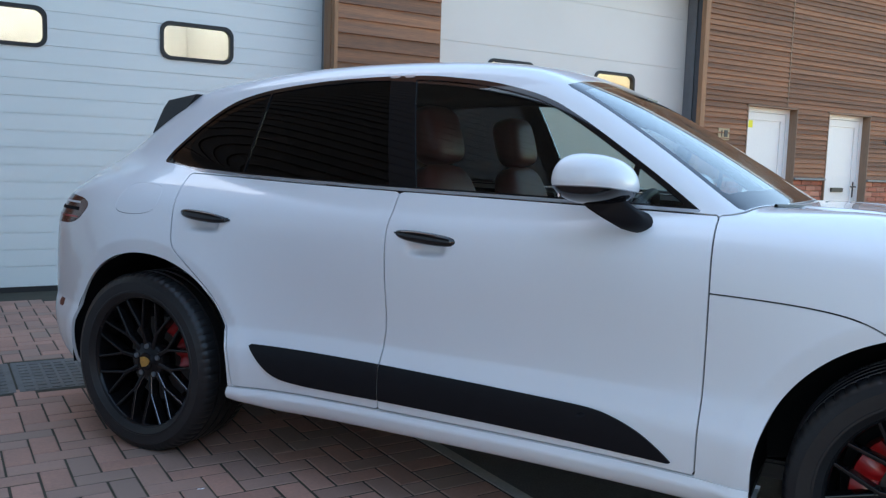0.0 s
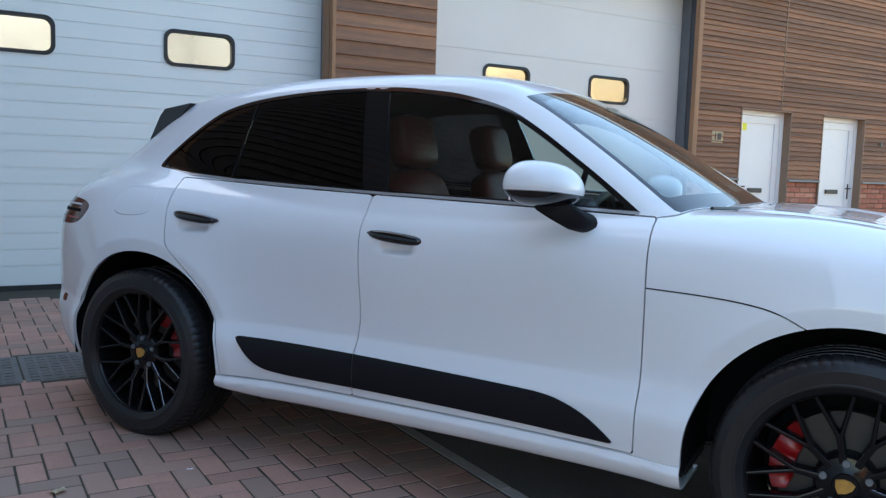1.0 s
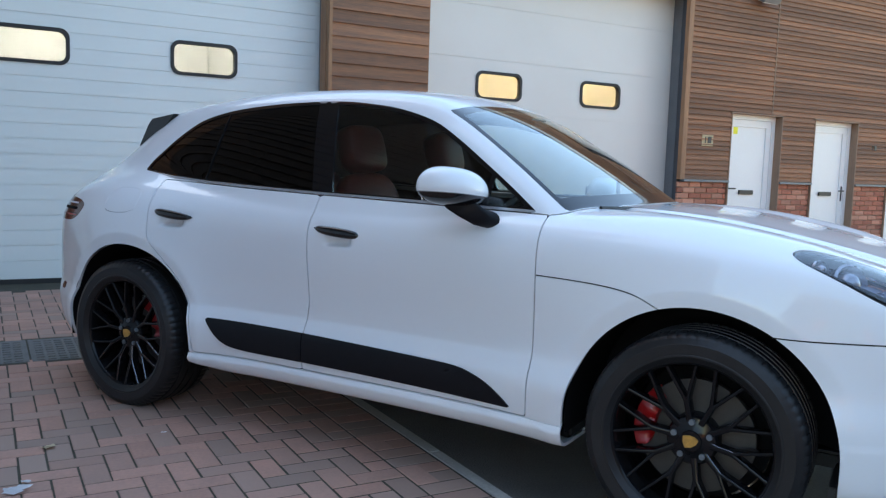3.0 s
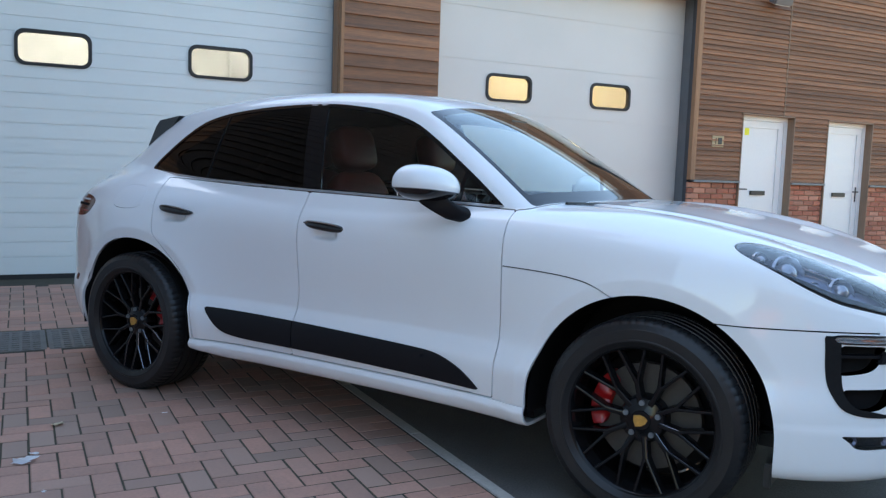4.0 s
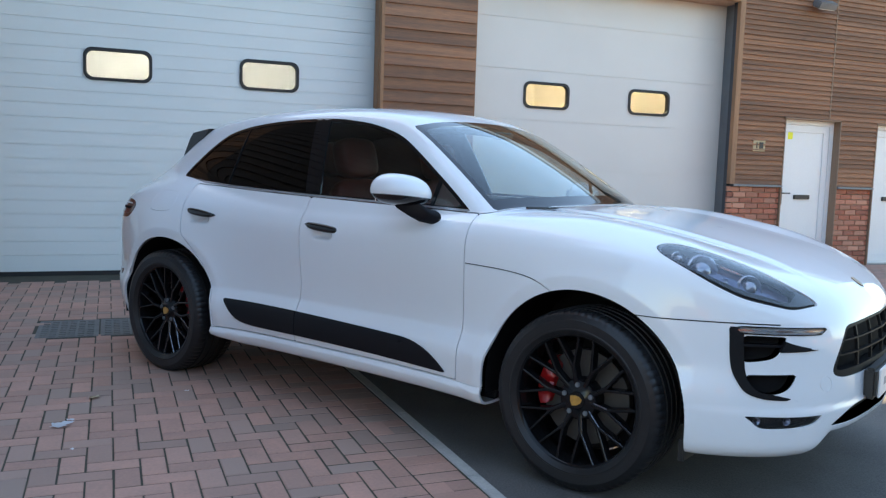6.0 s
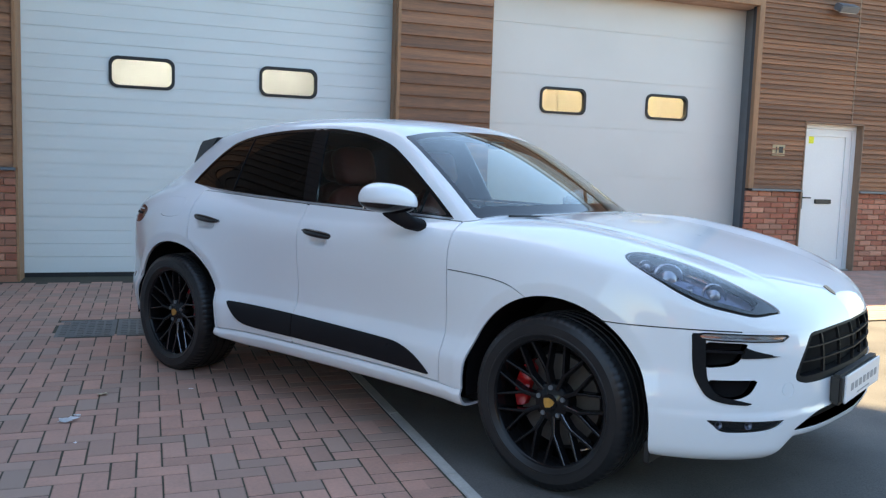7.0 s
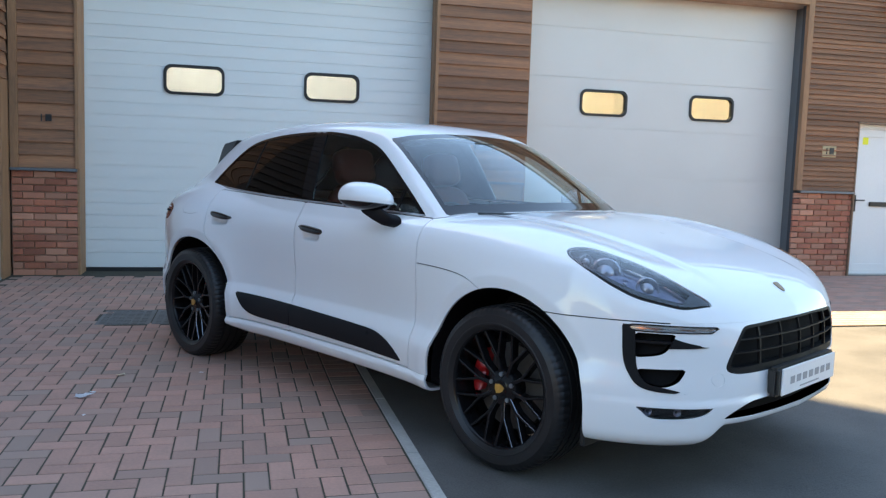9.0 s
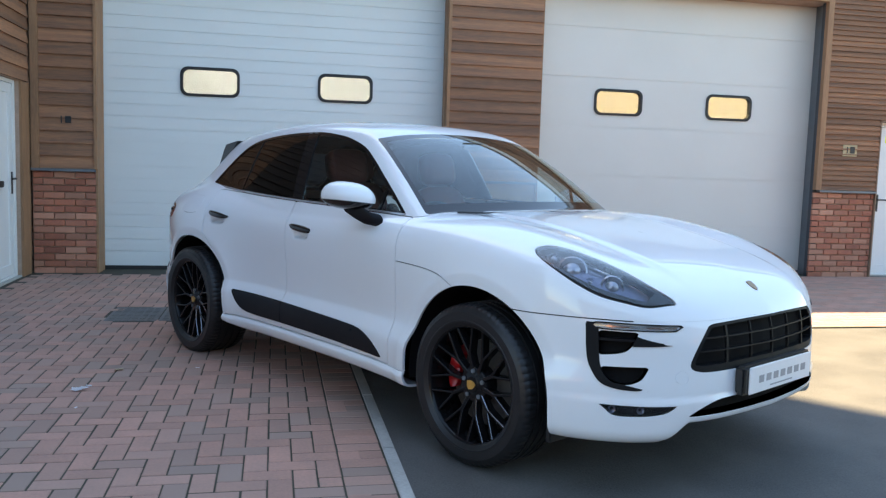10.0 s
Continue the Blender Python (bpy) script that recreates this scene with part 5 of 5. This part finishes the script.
def wheel(name, width, caliper_turn, disc_r, copies):
    face = width / 2 * 0.82 - 0.004
    w = new(name)
    w["label"] = "black ten-spoke alloy wheel with low-profile tyre and red caliper"
    w.parent = car
    part("tyre", tyre_mesh(width), TYRE, w, "worn black low-profile tyre")
    part("rim", rim_mesh(width), ALLOY, w, "gloss black rim")
    spoke = spoke_mesh(face)
    spoke.materials.append(ALLOY)
    spoke.materials.append(EDGE_GLINT)
    for k in range(10):
        ob = part("spoke", spoke, ALLOY, w)
        ob.matrix_basis = pose(0, 0, 0, 0, 0, 36 * k + 27.8)
    part("hub", hub_mesh(face), ALLOY, w)
    bm = bmesh.new()
    turned(bm, [(0.0001, 0.004), (0.010, 0.004), (0.012, -0.01)], 8)
    bolt = mesh_of(bm, "bolt", True)
    bolt.materials.append(LEAD)
    for k in range(5):
        ob = part("bolt", bolt, LEAD, w)
        ob.location = (0.062 * math.cos(radians(72 * k + 20)), 0.062 * math.sin(radians(72 * k + 20)), face - 0.018)
    bm = bmesh.new()
    shield = [(-0.020, 0.022), (0, 0.026), (0.020, 0.022), (0.020, 0.0), (0.013, -0.016), (0, -0.026), (-0.013, -0.016), (-0.020, 0.0)]
    low = [bm.verts.new((-y, x, face - 0.0105)) for x, y in shield]
    top = [bm.verts.new((-y, x, face - 0.0060)) for x, y in shield]
    bm.faces.new(top)
    for k in range(8):
        bm.faces.new((low[k], low[(k + 1) % 8], top[(k + 1) % 8], top[k]))
    cap = part("cap_shield", bm, GOLD, w, "gold shield on the wheel cap")
    cap.matrix_basis = pose(0, 0, 0, 0, 0, 12)
    bm = bmesh.new()
    turned(bm, [(0.075, 0.018), (disc_r, 0.018), (disc_r, -0.016), (0.075, -0.016)], 72, closed=True)
    turned(bm, [(0.001, 0.026), (0.068, 0.026), (0.076, 0.018)], 40)
    # dark disc added so that no sunlit ground shows through the spokes
    backing_bm = bmesh.new()
    turned(backing_bm, [(0.03, -0.060), (0.234, -0.060), (0.236, -0.066), (0.03, -0.066)], 48, closed=True)
    part("dust_shield", backing_bm, VOID, w, "black backing disc added to block light through the wheel")
    part("brake_disc", bm, STEEL, w, "grey steel brake disc", smooth=True, sharp=30)
    bm = bmesh.new()
    rows = []
    for i in range(15):
        a = radians(caliper_turn - 32 + 64 * i / 14)
        bulge = 0.009 * math.cos(i / 14 * math.pi * 6)
        f = 1 - 0.35 * abs(i / 7 - 1) ** 4
        rows.append([bm.verts.new((r * math.cos(a), r * math.sin(a), h)) for r, h in ((disc_r - 0.058 * f, 0.024), (disc_r - 0.053 * f, 0.046 + bulge), (disc_r - 0.030, 0.056 + bulge), (disc_r + 0.014 * f, 0.044), (disc_r + 0.018 * f, 0.0), (disc_r + 0.006, -0.02))])
    for a, b in zip(rows, rows[1:]):
        for j in range(5):
            bm.faces.new((a[j], a[j + 1], b[j + 1], b[j]))
    bm.faces.new(rows[0])
    bm.faces.new(rows[-1])
    part("caliper", bm, RED, w, "red brake caliper", smooth=True, sharp=50)
    for k, (x, y, out) in enumerate(copies):
        m = pose(x, y, HUB_Z, 90 if out < 0 else -90, 0, 0)
        if k == 0:
            w.matrix_basis = m
        else:
            copy_thing(w, m)


# right side: outer face to -y
wheel("front_wheel", 0.265, 165, 0.195, ((HUB_F, -0.822, -1), (HUB_F, 0.822, 1)))
wheel("rear_wheel", 0.295, 30, 0.178, ((HUB_R, -0.810, -1), (HUB_R, 0.810, 1)))

# wheel wells, underside
for hub in (HUB_F, HUB_R):
    for side in (1, -1):
        bm = bmesh.new()
        rows = []
        for r, y in ((ARCH + 0.004, 0.905), (ARCH + 0.012, 0.70), (ARCH + 0.004, 0.52), (0.05, 0.50)):
            rows.append([bm.verts.new((hub + r * math.cos(a), -y * side, HUB_Z + r * math.sin(a))) for a in [radians(-8 + 196 * k / 40) for k in range(41)]])
        for a, b in zip(rows, rows[1:]):
            for k in range(40):
                bm.faces.new((a[k], a[k + 1], b[k + 1], b[k]))
        part("wheel_well", bm, VOID, car, "black wheel arch liner", smooth=True)
bm = bmesh.new()
box(bm, -3.45, -0.52, 0.24, 0.62, 0.52, 0.30, 0.01)
box(bm, -2.36, -0.82, 0.262, -0.46, 0.82, 0.31, 0.01)
part("underbody", bm, BLACK, car, "dark underbody")

# mud lip hanging behind the bumper corner
for side in (1, -1):
    bm = bmesh.new()
    box(bm, 0.42, (-0.885 if side > 0 else 0.62), 0.215, 0.445, (-0.62 if side > 0 else 0.885), 0.30, 0.004)
    part("air_dam", bm, BLACK, car)

# roof spoiler fins beside the rear screen
for side in (1, -1):
    bm = bmesh.new()
    prof = [(-2.90, 1.492), (-2.985, 1.405), (-3.17, 1.318), (-3.10, 1.432), (-3.068, 1.466)]
    a = [bm.verts.new((x, -0.545 * side, z)) for x, z in prof]
    b = [bm.verts.new((x, -0.40 * side, z + 0.004)) for x, z in prof]
    bm.faces.new(a)
    bm.faces.new(b[::-1])
    for k in range(5):
        bm.faces.new((a[k], b[k], b[(k + 1) % 5], a[(k + 1) % 5]))
    part("spoiler_fin", bm, GLOSS, car, "gloss black spoiler side fin")

# wipers at the foot of the windscreen
for y0, y1 in ((-0.60, 0.02), (-0.02, 0.58)):
    bm = bmesh.new()
    pts = []
    for i in range(13):
        y = y0 + (y1 - y0) * i / 12
        z = 1.102 + 0.012 * (1 - i / 12)
        x = float(screen_x(z)) - 0.30 * y * y + 0.02
        pts.append(Vector((x, y, z + 0.004)))
    rows = [[bm.verts.new(p + Vector((0.006 * math.cos(t), 0, 0.008 * math.sin(t)))) for t in [math.pi * 2 * k / 6 for k in range(6)]] for p in pts]
    for a, b in zip(rows, rows[1:]):
        for k in range(6):
            bm.faces.new((a[k], a[(k + 1) % 6], b[(k + 1) % 6], b[k]))
    part("wiper", bm, BLACK, car, "black wiper blade", smooth=True)


# ---- inside the car ----
def pillow(x0, y0, z0, x1, y1, z1, r=0.04):
    """A padded block: rounded at its edges, or swollen all over where r is large."""
    bm = bmesh.new()
    if r < 0.05:
        box(bm, x0, y0, z0, x1, y1, z1)
        bmesh.ops.bevel(bm, geom=bm.edges[:], offset=r, segments=4, affect="EDGES", clamp_overlap=True)
        return bm
    bend = lambda v: math.copysign(abs(v) ** 0.5, v)
    bmesh.ops.create_uvsphere(bm, u_segments=24, v_segments=14, radius=1)
    for v in bm.verts:
        q = [bend(c) for c in v.co]
        v.co = ((x0 + x1) / 2 + q[0] * (x1 - x0) / 2, (y0 + y1) / 2 + q[1] * (y1 - y0) / 2, (z0 + z1) / 2 + q[2] * (z1 - z0) / 2)
    return bm


def seat(x, y, w, name="seat"):
    s = new(name)
    s.parent = car
    s["label"] = "red-brown leather seat with black sides"
    s.matrix_basis = pose(x, y, 0)
    part("cushion", pillow(-0.05, -w / 2, 0.52, 0.50, w / 2, 0.68, 0.05), LEATHER, s, smooth=True)
    bm = pillow(-0.14, -w / 2, 0.62, 0.0, w / 2, 1.24, 0.068)
    bmesh.ops.rotate(bm, verts=bm.verts, cent=(-0.05, 0, 0.64), matrix=Matrix.Rotation(radians(-17), 3, "Y"))
    part("backrest", bm, LEATHER, s, smooth=True)
    for d in (-1, 1):
        bm = pillow(-0.13, d * w / 2 - 0.05, 0.62, 0.06, d * w / 2 + 0.05, 1.05, 0.055)
        bmesh.ops.rotate(bm, verts=bm.verts, cent=(-0.05, 0, 0.64), matrix=Matrix.Rotation(radians(-17), 3, "Y"))
        part("bolster", bm, LEATHER_DARK, s, smooth=True)
    bm = pillow(-0.13, -0.14, 1.24, 0.0, 0.14, 1.47, 0.058)
    bmesh.ops.rotate(bm, verts=bm.verts, cent=(-0.05, 0, 0.64), matrix=Matrix.Rotation(radians(-15), 3, "Y"))
    part("headrest", bm, LEATHER, s, smooth=True)


seat(-1.53, -0.37, 0.44)
seat(-1.51, 0.37, 0.44)
seat(-2.45, -0.36, 0.50, "rear_seat")
seat(-2.45, 0.36, 0.50, "rear_seat")
bm = pillow(-0.86, -0.72, 0.80, -0.42, 0.72, 1.045, 0.06)
part("dashboard", bm, LEATHER_DARK, car, "black dashboard", smooth=True)
part("instrument_hood", pillow(-0.92, -0.53, 0.98, -0.70, -0.20, 1.085, 0.045), LEATHER_DARK, car, smooth=True)
bm = bmesh.new()
at = Matrix.Translation((-0.98, -0.37, 0.97)) @ Matrix.Rotation(radians(-66), 4, "Y")
rows = []
for i in range(36):
    a = 2 * math.pi * i / 36
    rows.append([bm.verts.new(at @ Vector(((0.185 + 0.016 * math.cos(t)) * math.cos(a), (0.185 + 0.016 * math.cos(t)) * math.sin(a), 0.016 * math.sin(t)))) for t in [2 * math.pi * k / 10 for k in range(10)]])
for i in range(36):
    for k in range(10):
        bm.faces.new((rows[i][k], rows[i][(k + 1) % 10], rows[(i + 1) % 36][(k + 1) % 10], rows[(i + 1) % 36][k]))
wheel_rim = part("steering_wheel", bm, LEATHER_DARK, car, "black steering wheel", smooth=True)
bm = pillow(-0.02, -0.19, -0.02, 0.02, 0.19, 0.02, 0.01)
box(bm, -0.07, -0.07, -0.03, 0.07, 0.07, 0.03, 0.02)
bmesh.ops.transform(bm, matrix=at, verts=bm.verts)
part("spokes", bm, LEATHER_DARK, wheel_rim)
part("inside_mirror", pillow(-1.03, -0.09, 1.452, -1.005, 0.09, 1.497, 0.012), BLACK, car, "black inside mirror", smooth=True)
part("cabin_floor", block_mesh(-3.2, -0.70, 0.36, -0.55, 0.70, 0.40), CLOTH, car)
part("parcel_shelf", block_mesh(-3.45, -0.55, 1.02, -2.75, 0.55, 1.05), CLOTH, car)


# ---- loose bits on the ground ----
cover = thing("manhole_cover", "dark grey cast-iron access cover set in the paving", "manhole cover")
for k in range(2):
    x0 = -2.24 + k * 0.43
    bm = bmesh.new()
    box(bm, x0, 3.50, -0.02, x0 + 0.42, 4.16, 0.014, 0.003)
    for i in range(6):
        for j in range(9):
            box(bm, x0 + 0.03 + i * 0.062, 3.53 + j * 0.068, 0.013, x0 + 0.075 + i * 0.062, 3.555 + j * 0.068, 0.0175)
    part("lid", bm, CAST, cover)


def scrap(name, x, y, size, material, label, category, seed):
    rng = random.Random(seed)
    bm = bmesh.new()
    n = 13
    vs = [bm.verts.new((size * rng.uniform(0.3, 1) * math.cos(2 * math.pi * i / n) * 1.5, size * rng.uniform(0.3, 1) * math.sin(2 * math.pi * i / n), size * rng.uniform(0.03, 0.35))) for i in range(n)]
    mid = bm.verts.new((0, 0, 0.25 * size))
    for i in range(n):
        bm.faces.new((vs[i], vs[(i + 1) % n], mid))
    bmesh.ops.solidify(bm, geom=bm.faces, thickness=0.001)
    ob = tagged(part(name, bm, material), label, category, 'scraps on the paving')
    ob.matrix_world = pose(x, y, 0.015, 0, 0, rng.uniform(0, 360))


scrap("dry_leaf", -1.825, 1.84, 0.032, LEAF, "small pale dry leaf lying on the paving", "leaf", 3)
scrap("litter", -1.97, 1.385, 0.050, PAPER, "scrap of white litter on the paving", "litter", 5)
scrap("litter", -1.93, 1.47, 0.022, PAPER, "scrap of white litter on the paving", "litter", 8)
scrap("litter", -1.35, 1.86, 0.012, PAPER, "tiny white scrap on the paving", "litter", 9)
scrap("litter", -1.90, 1.03, 0.012, PAPER, "tiny white scrap on the paving", "litter", 12)

# ---- bricks of the plinths ----
def brick_mesh(w, h=0.066, d=0.03, name="brick"):
    bm = bmesh.new()
    vs = box(bm, 0, -d, 0, w, 0.0, h)
    bmesh.ops.delete(bm, geom=[f for f in bm.faces if f.calc_center_median().y > -1e-4], context="FACES")
    bmesh.ops.bevel(bm, geom=[e for e in bm.edges if all(abs(v.co.y + d) < 1e-5 for v in e.verts)], offset=0.004, segments=1, affect="EDGES")
    me = mesh_of(bm, name)
    me.materials.append(BRICK)
    return me


def brickwork(x0, x1, z1, y, base):
    plinth = thing("brick_plinth", "red brick plinth with pale mortar under the cladding", "brick wall", kind="structure")
    cache = {}
    rng = random.Random(int(x0 * 50))
    rows = round(z1 / 0.078)
    for r in range(rows):
        x = x0 - (0.1125 if r % 2 else 0.0)
        while x < x1 - 0.02:
            a, b = max(x, x0), min(x + 0.215, x1)
            if b - a > 0.03:
                key = round(b - a, 3)
                if key not in cache:
                    cache[key] = brick_mesh(key)
                ob = part("brick", cache[key], BRICK, plinth)
                ob.location = (a, y + 0.03 + rng.uniform(-0.002, 0.003), 0.005 + r * 0.078)
            x += 0.225


for x0, x1 in ((-3.54, -2.87), (6.325, 7.26), (8.35, 9.06), (10.13, 10.96)):
    brickwork(x0, x1, LEDGE, BRICK_Y, wall)

# ---- paving: soldier course along the edging, herringbone beyond ----
def paver_mesh(w, l):
    bm = bmesh.new()
    g = 0.0031
    z0, z1, c = 0.0, 0.013, 0.0045
    lo = [(g, g), (w - g, g), (w - g, l - g), (g, l - g)]
    hi = [(g + c, g + c), (w - g - c, g + c), (w - g - c, l - g - c), (g + c, l - g - c)]
    a = [bm.verts.new((x, y, z0)) for x, y in lo]
    m = [bm.verts.new((x, y, z1 - 0.0035)) for x, y in lo]
    t = [bm.verts.new((x, y, z1)) for x, y in hi]
    bm.faces.new(t)
    for k in range(4):
        j = (k + 1) % 4
        bm.faces.new((a[k], a[j], m[j], m[k]))
        bm.faces.new((m[k], m[j], t[j], t[k]))
    me = mesh_of(bm, "paver")
    me.materials.append(PAVER)
    return me


LONG, SHORT = 0.210, 0.105
PAVERS = paver_mesh(LONG, SHORT), paver_mesh(SHORT, LONG), paver_mesh(SHORT, SHORT)
field = []
for i in range(-65, 80):
    field.append((-0.370 - LONG, -2.0 + i * SHORT, 0))
X0 = -0.370 - LONG
for i in range(-90, 90):
    for j in range(-66, 100):
        if (i - j) % 4 == 0:
            field.append((X0 + (i - 2) * SHORT, -2.0 + j * SHORT, 0))
        elif (i - j) % 4 == 2:
            field.append((X0 + (i - 1) * SHORT, -2.0 + j * SHORT, 1))
near, far = [], []
for x, y, k in field:
    w, l = (LONG, SHORT) if k == 0 else (SHORT, LONG)
    if not ((x + w <= -0.366 or k == 0) and -8.9 < x and -8.9 < y and y + l < 6.5):
        continue
    if x < -3.56 and y > -1.6:
        continue
    if abs(x + 0.370 + LONG) > 1e-6 and x + w > X0 + 0.001:
        if k == 0 and x + SHORT <= X0 + 0.001:
            k, w, l = 2, SHORT, SHORT
        else:
            continue
    if -2.26 < x + w / 2 < -1.36 and 3.48 < y + l / 2 < 4.18:
        continue
    (near if -2.35 < x and 0.25 < y < 2.05 and x < -0.37 else far).append((x, y, k))
for x, y, k in near[:310]:
    ob = part("paver", PAVERS[k], PAVER, pavement)
    ob.location = (x, y, random.uniform(-0.0012, 0.0012))
far += near[310:]


def joined(name, items):
    vs, fs = [], []
    for x, y, k in items:
        me = PAVERS[k]
        n = len(vs)
        dz = random.uniform(-0.0012, 0.0012)
        vs += [(v.co.x + x, v.co.y + y, v.co.z + dz) for v in me.vertices]
        fs += [tuple(n + i for i in p.vertices) for p in me.polygons]
    me = bpy.data.meshes.new(name)
    me.from_pydata(vs, [], fs)
    return me


for x in np.arange(-0.2, 14.0, SHORT * 2):
    for i, y in enumerate(np.arange(3.02, 6.4, SHORT)):
        if not (x < 0.0 and y < 3.0):
            far.append((x + (SHORT if i % 2 else 0), y, 0))
ob = part("pavers", joined("pavers", far), PAVER_JOINED, pavement)
ob["kind"] = "stuff"
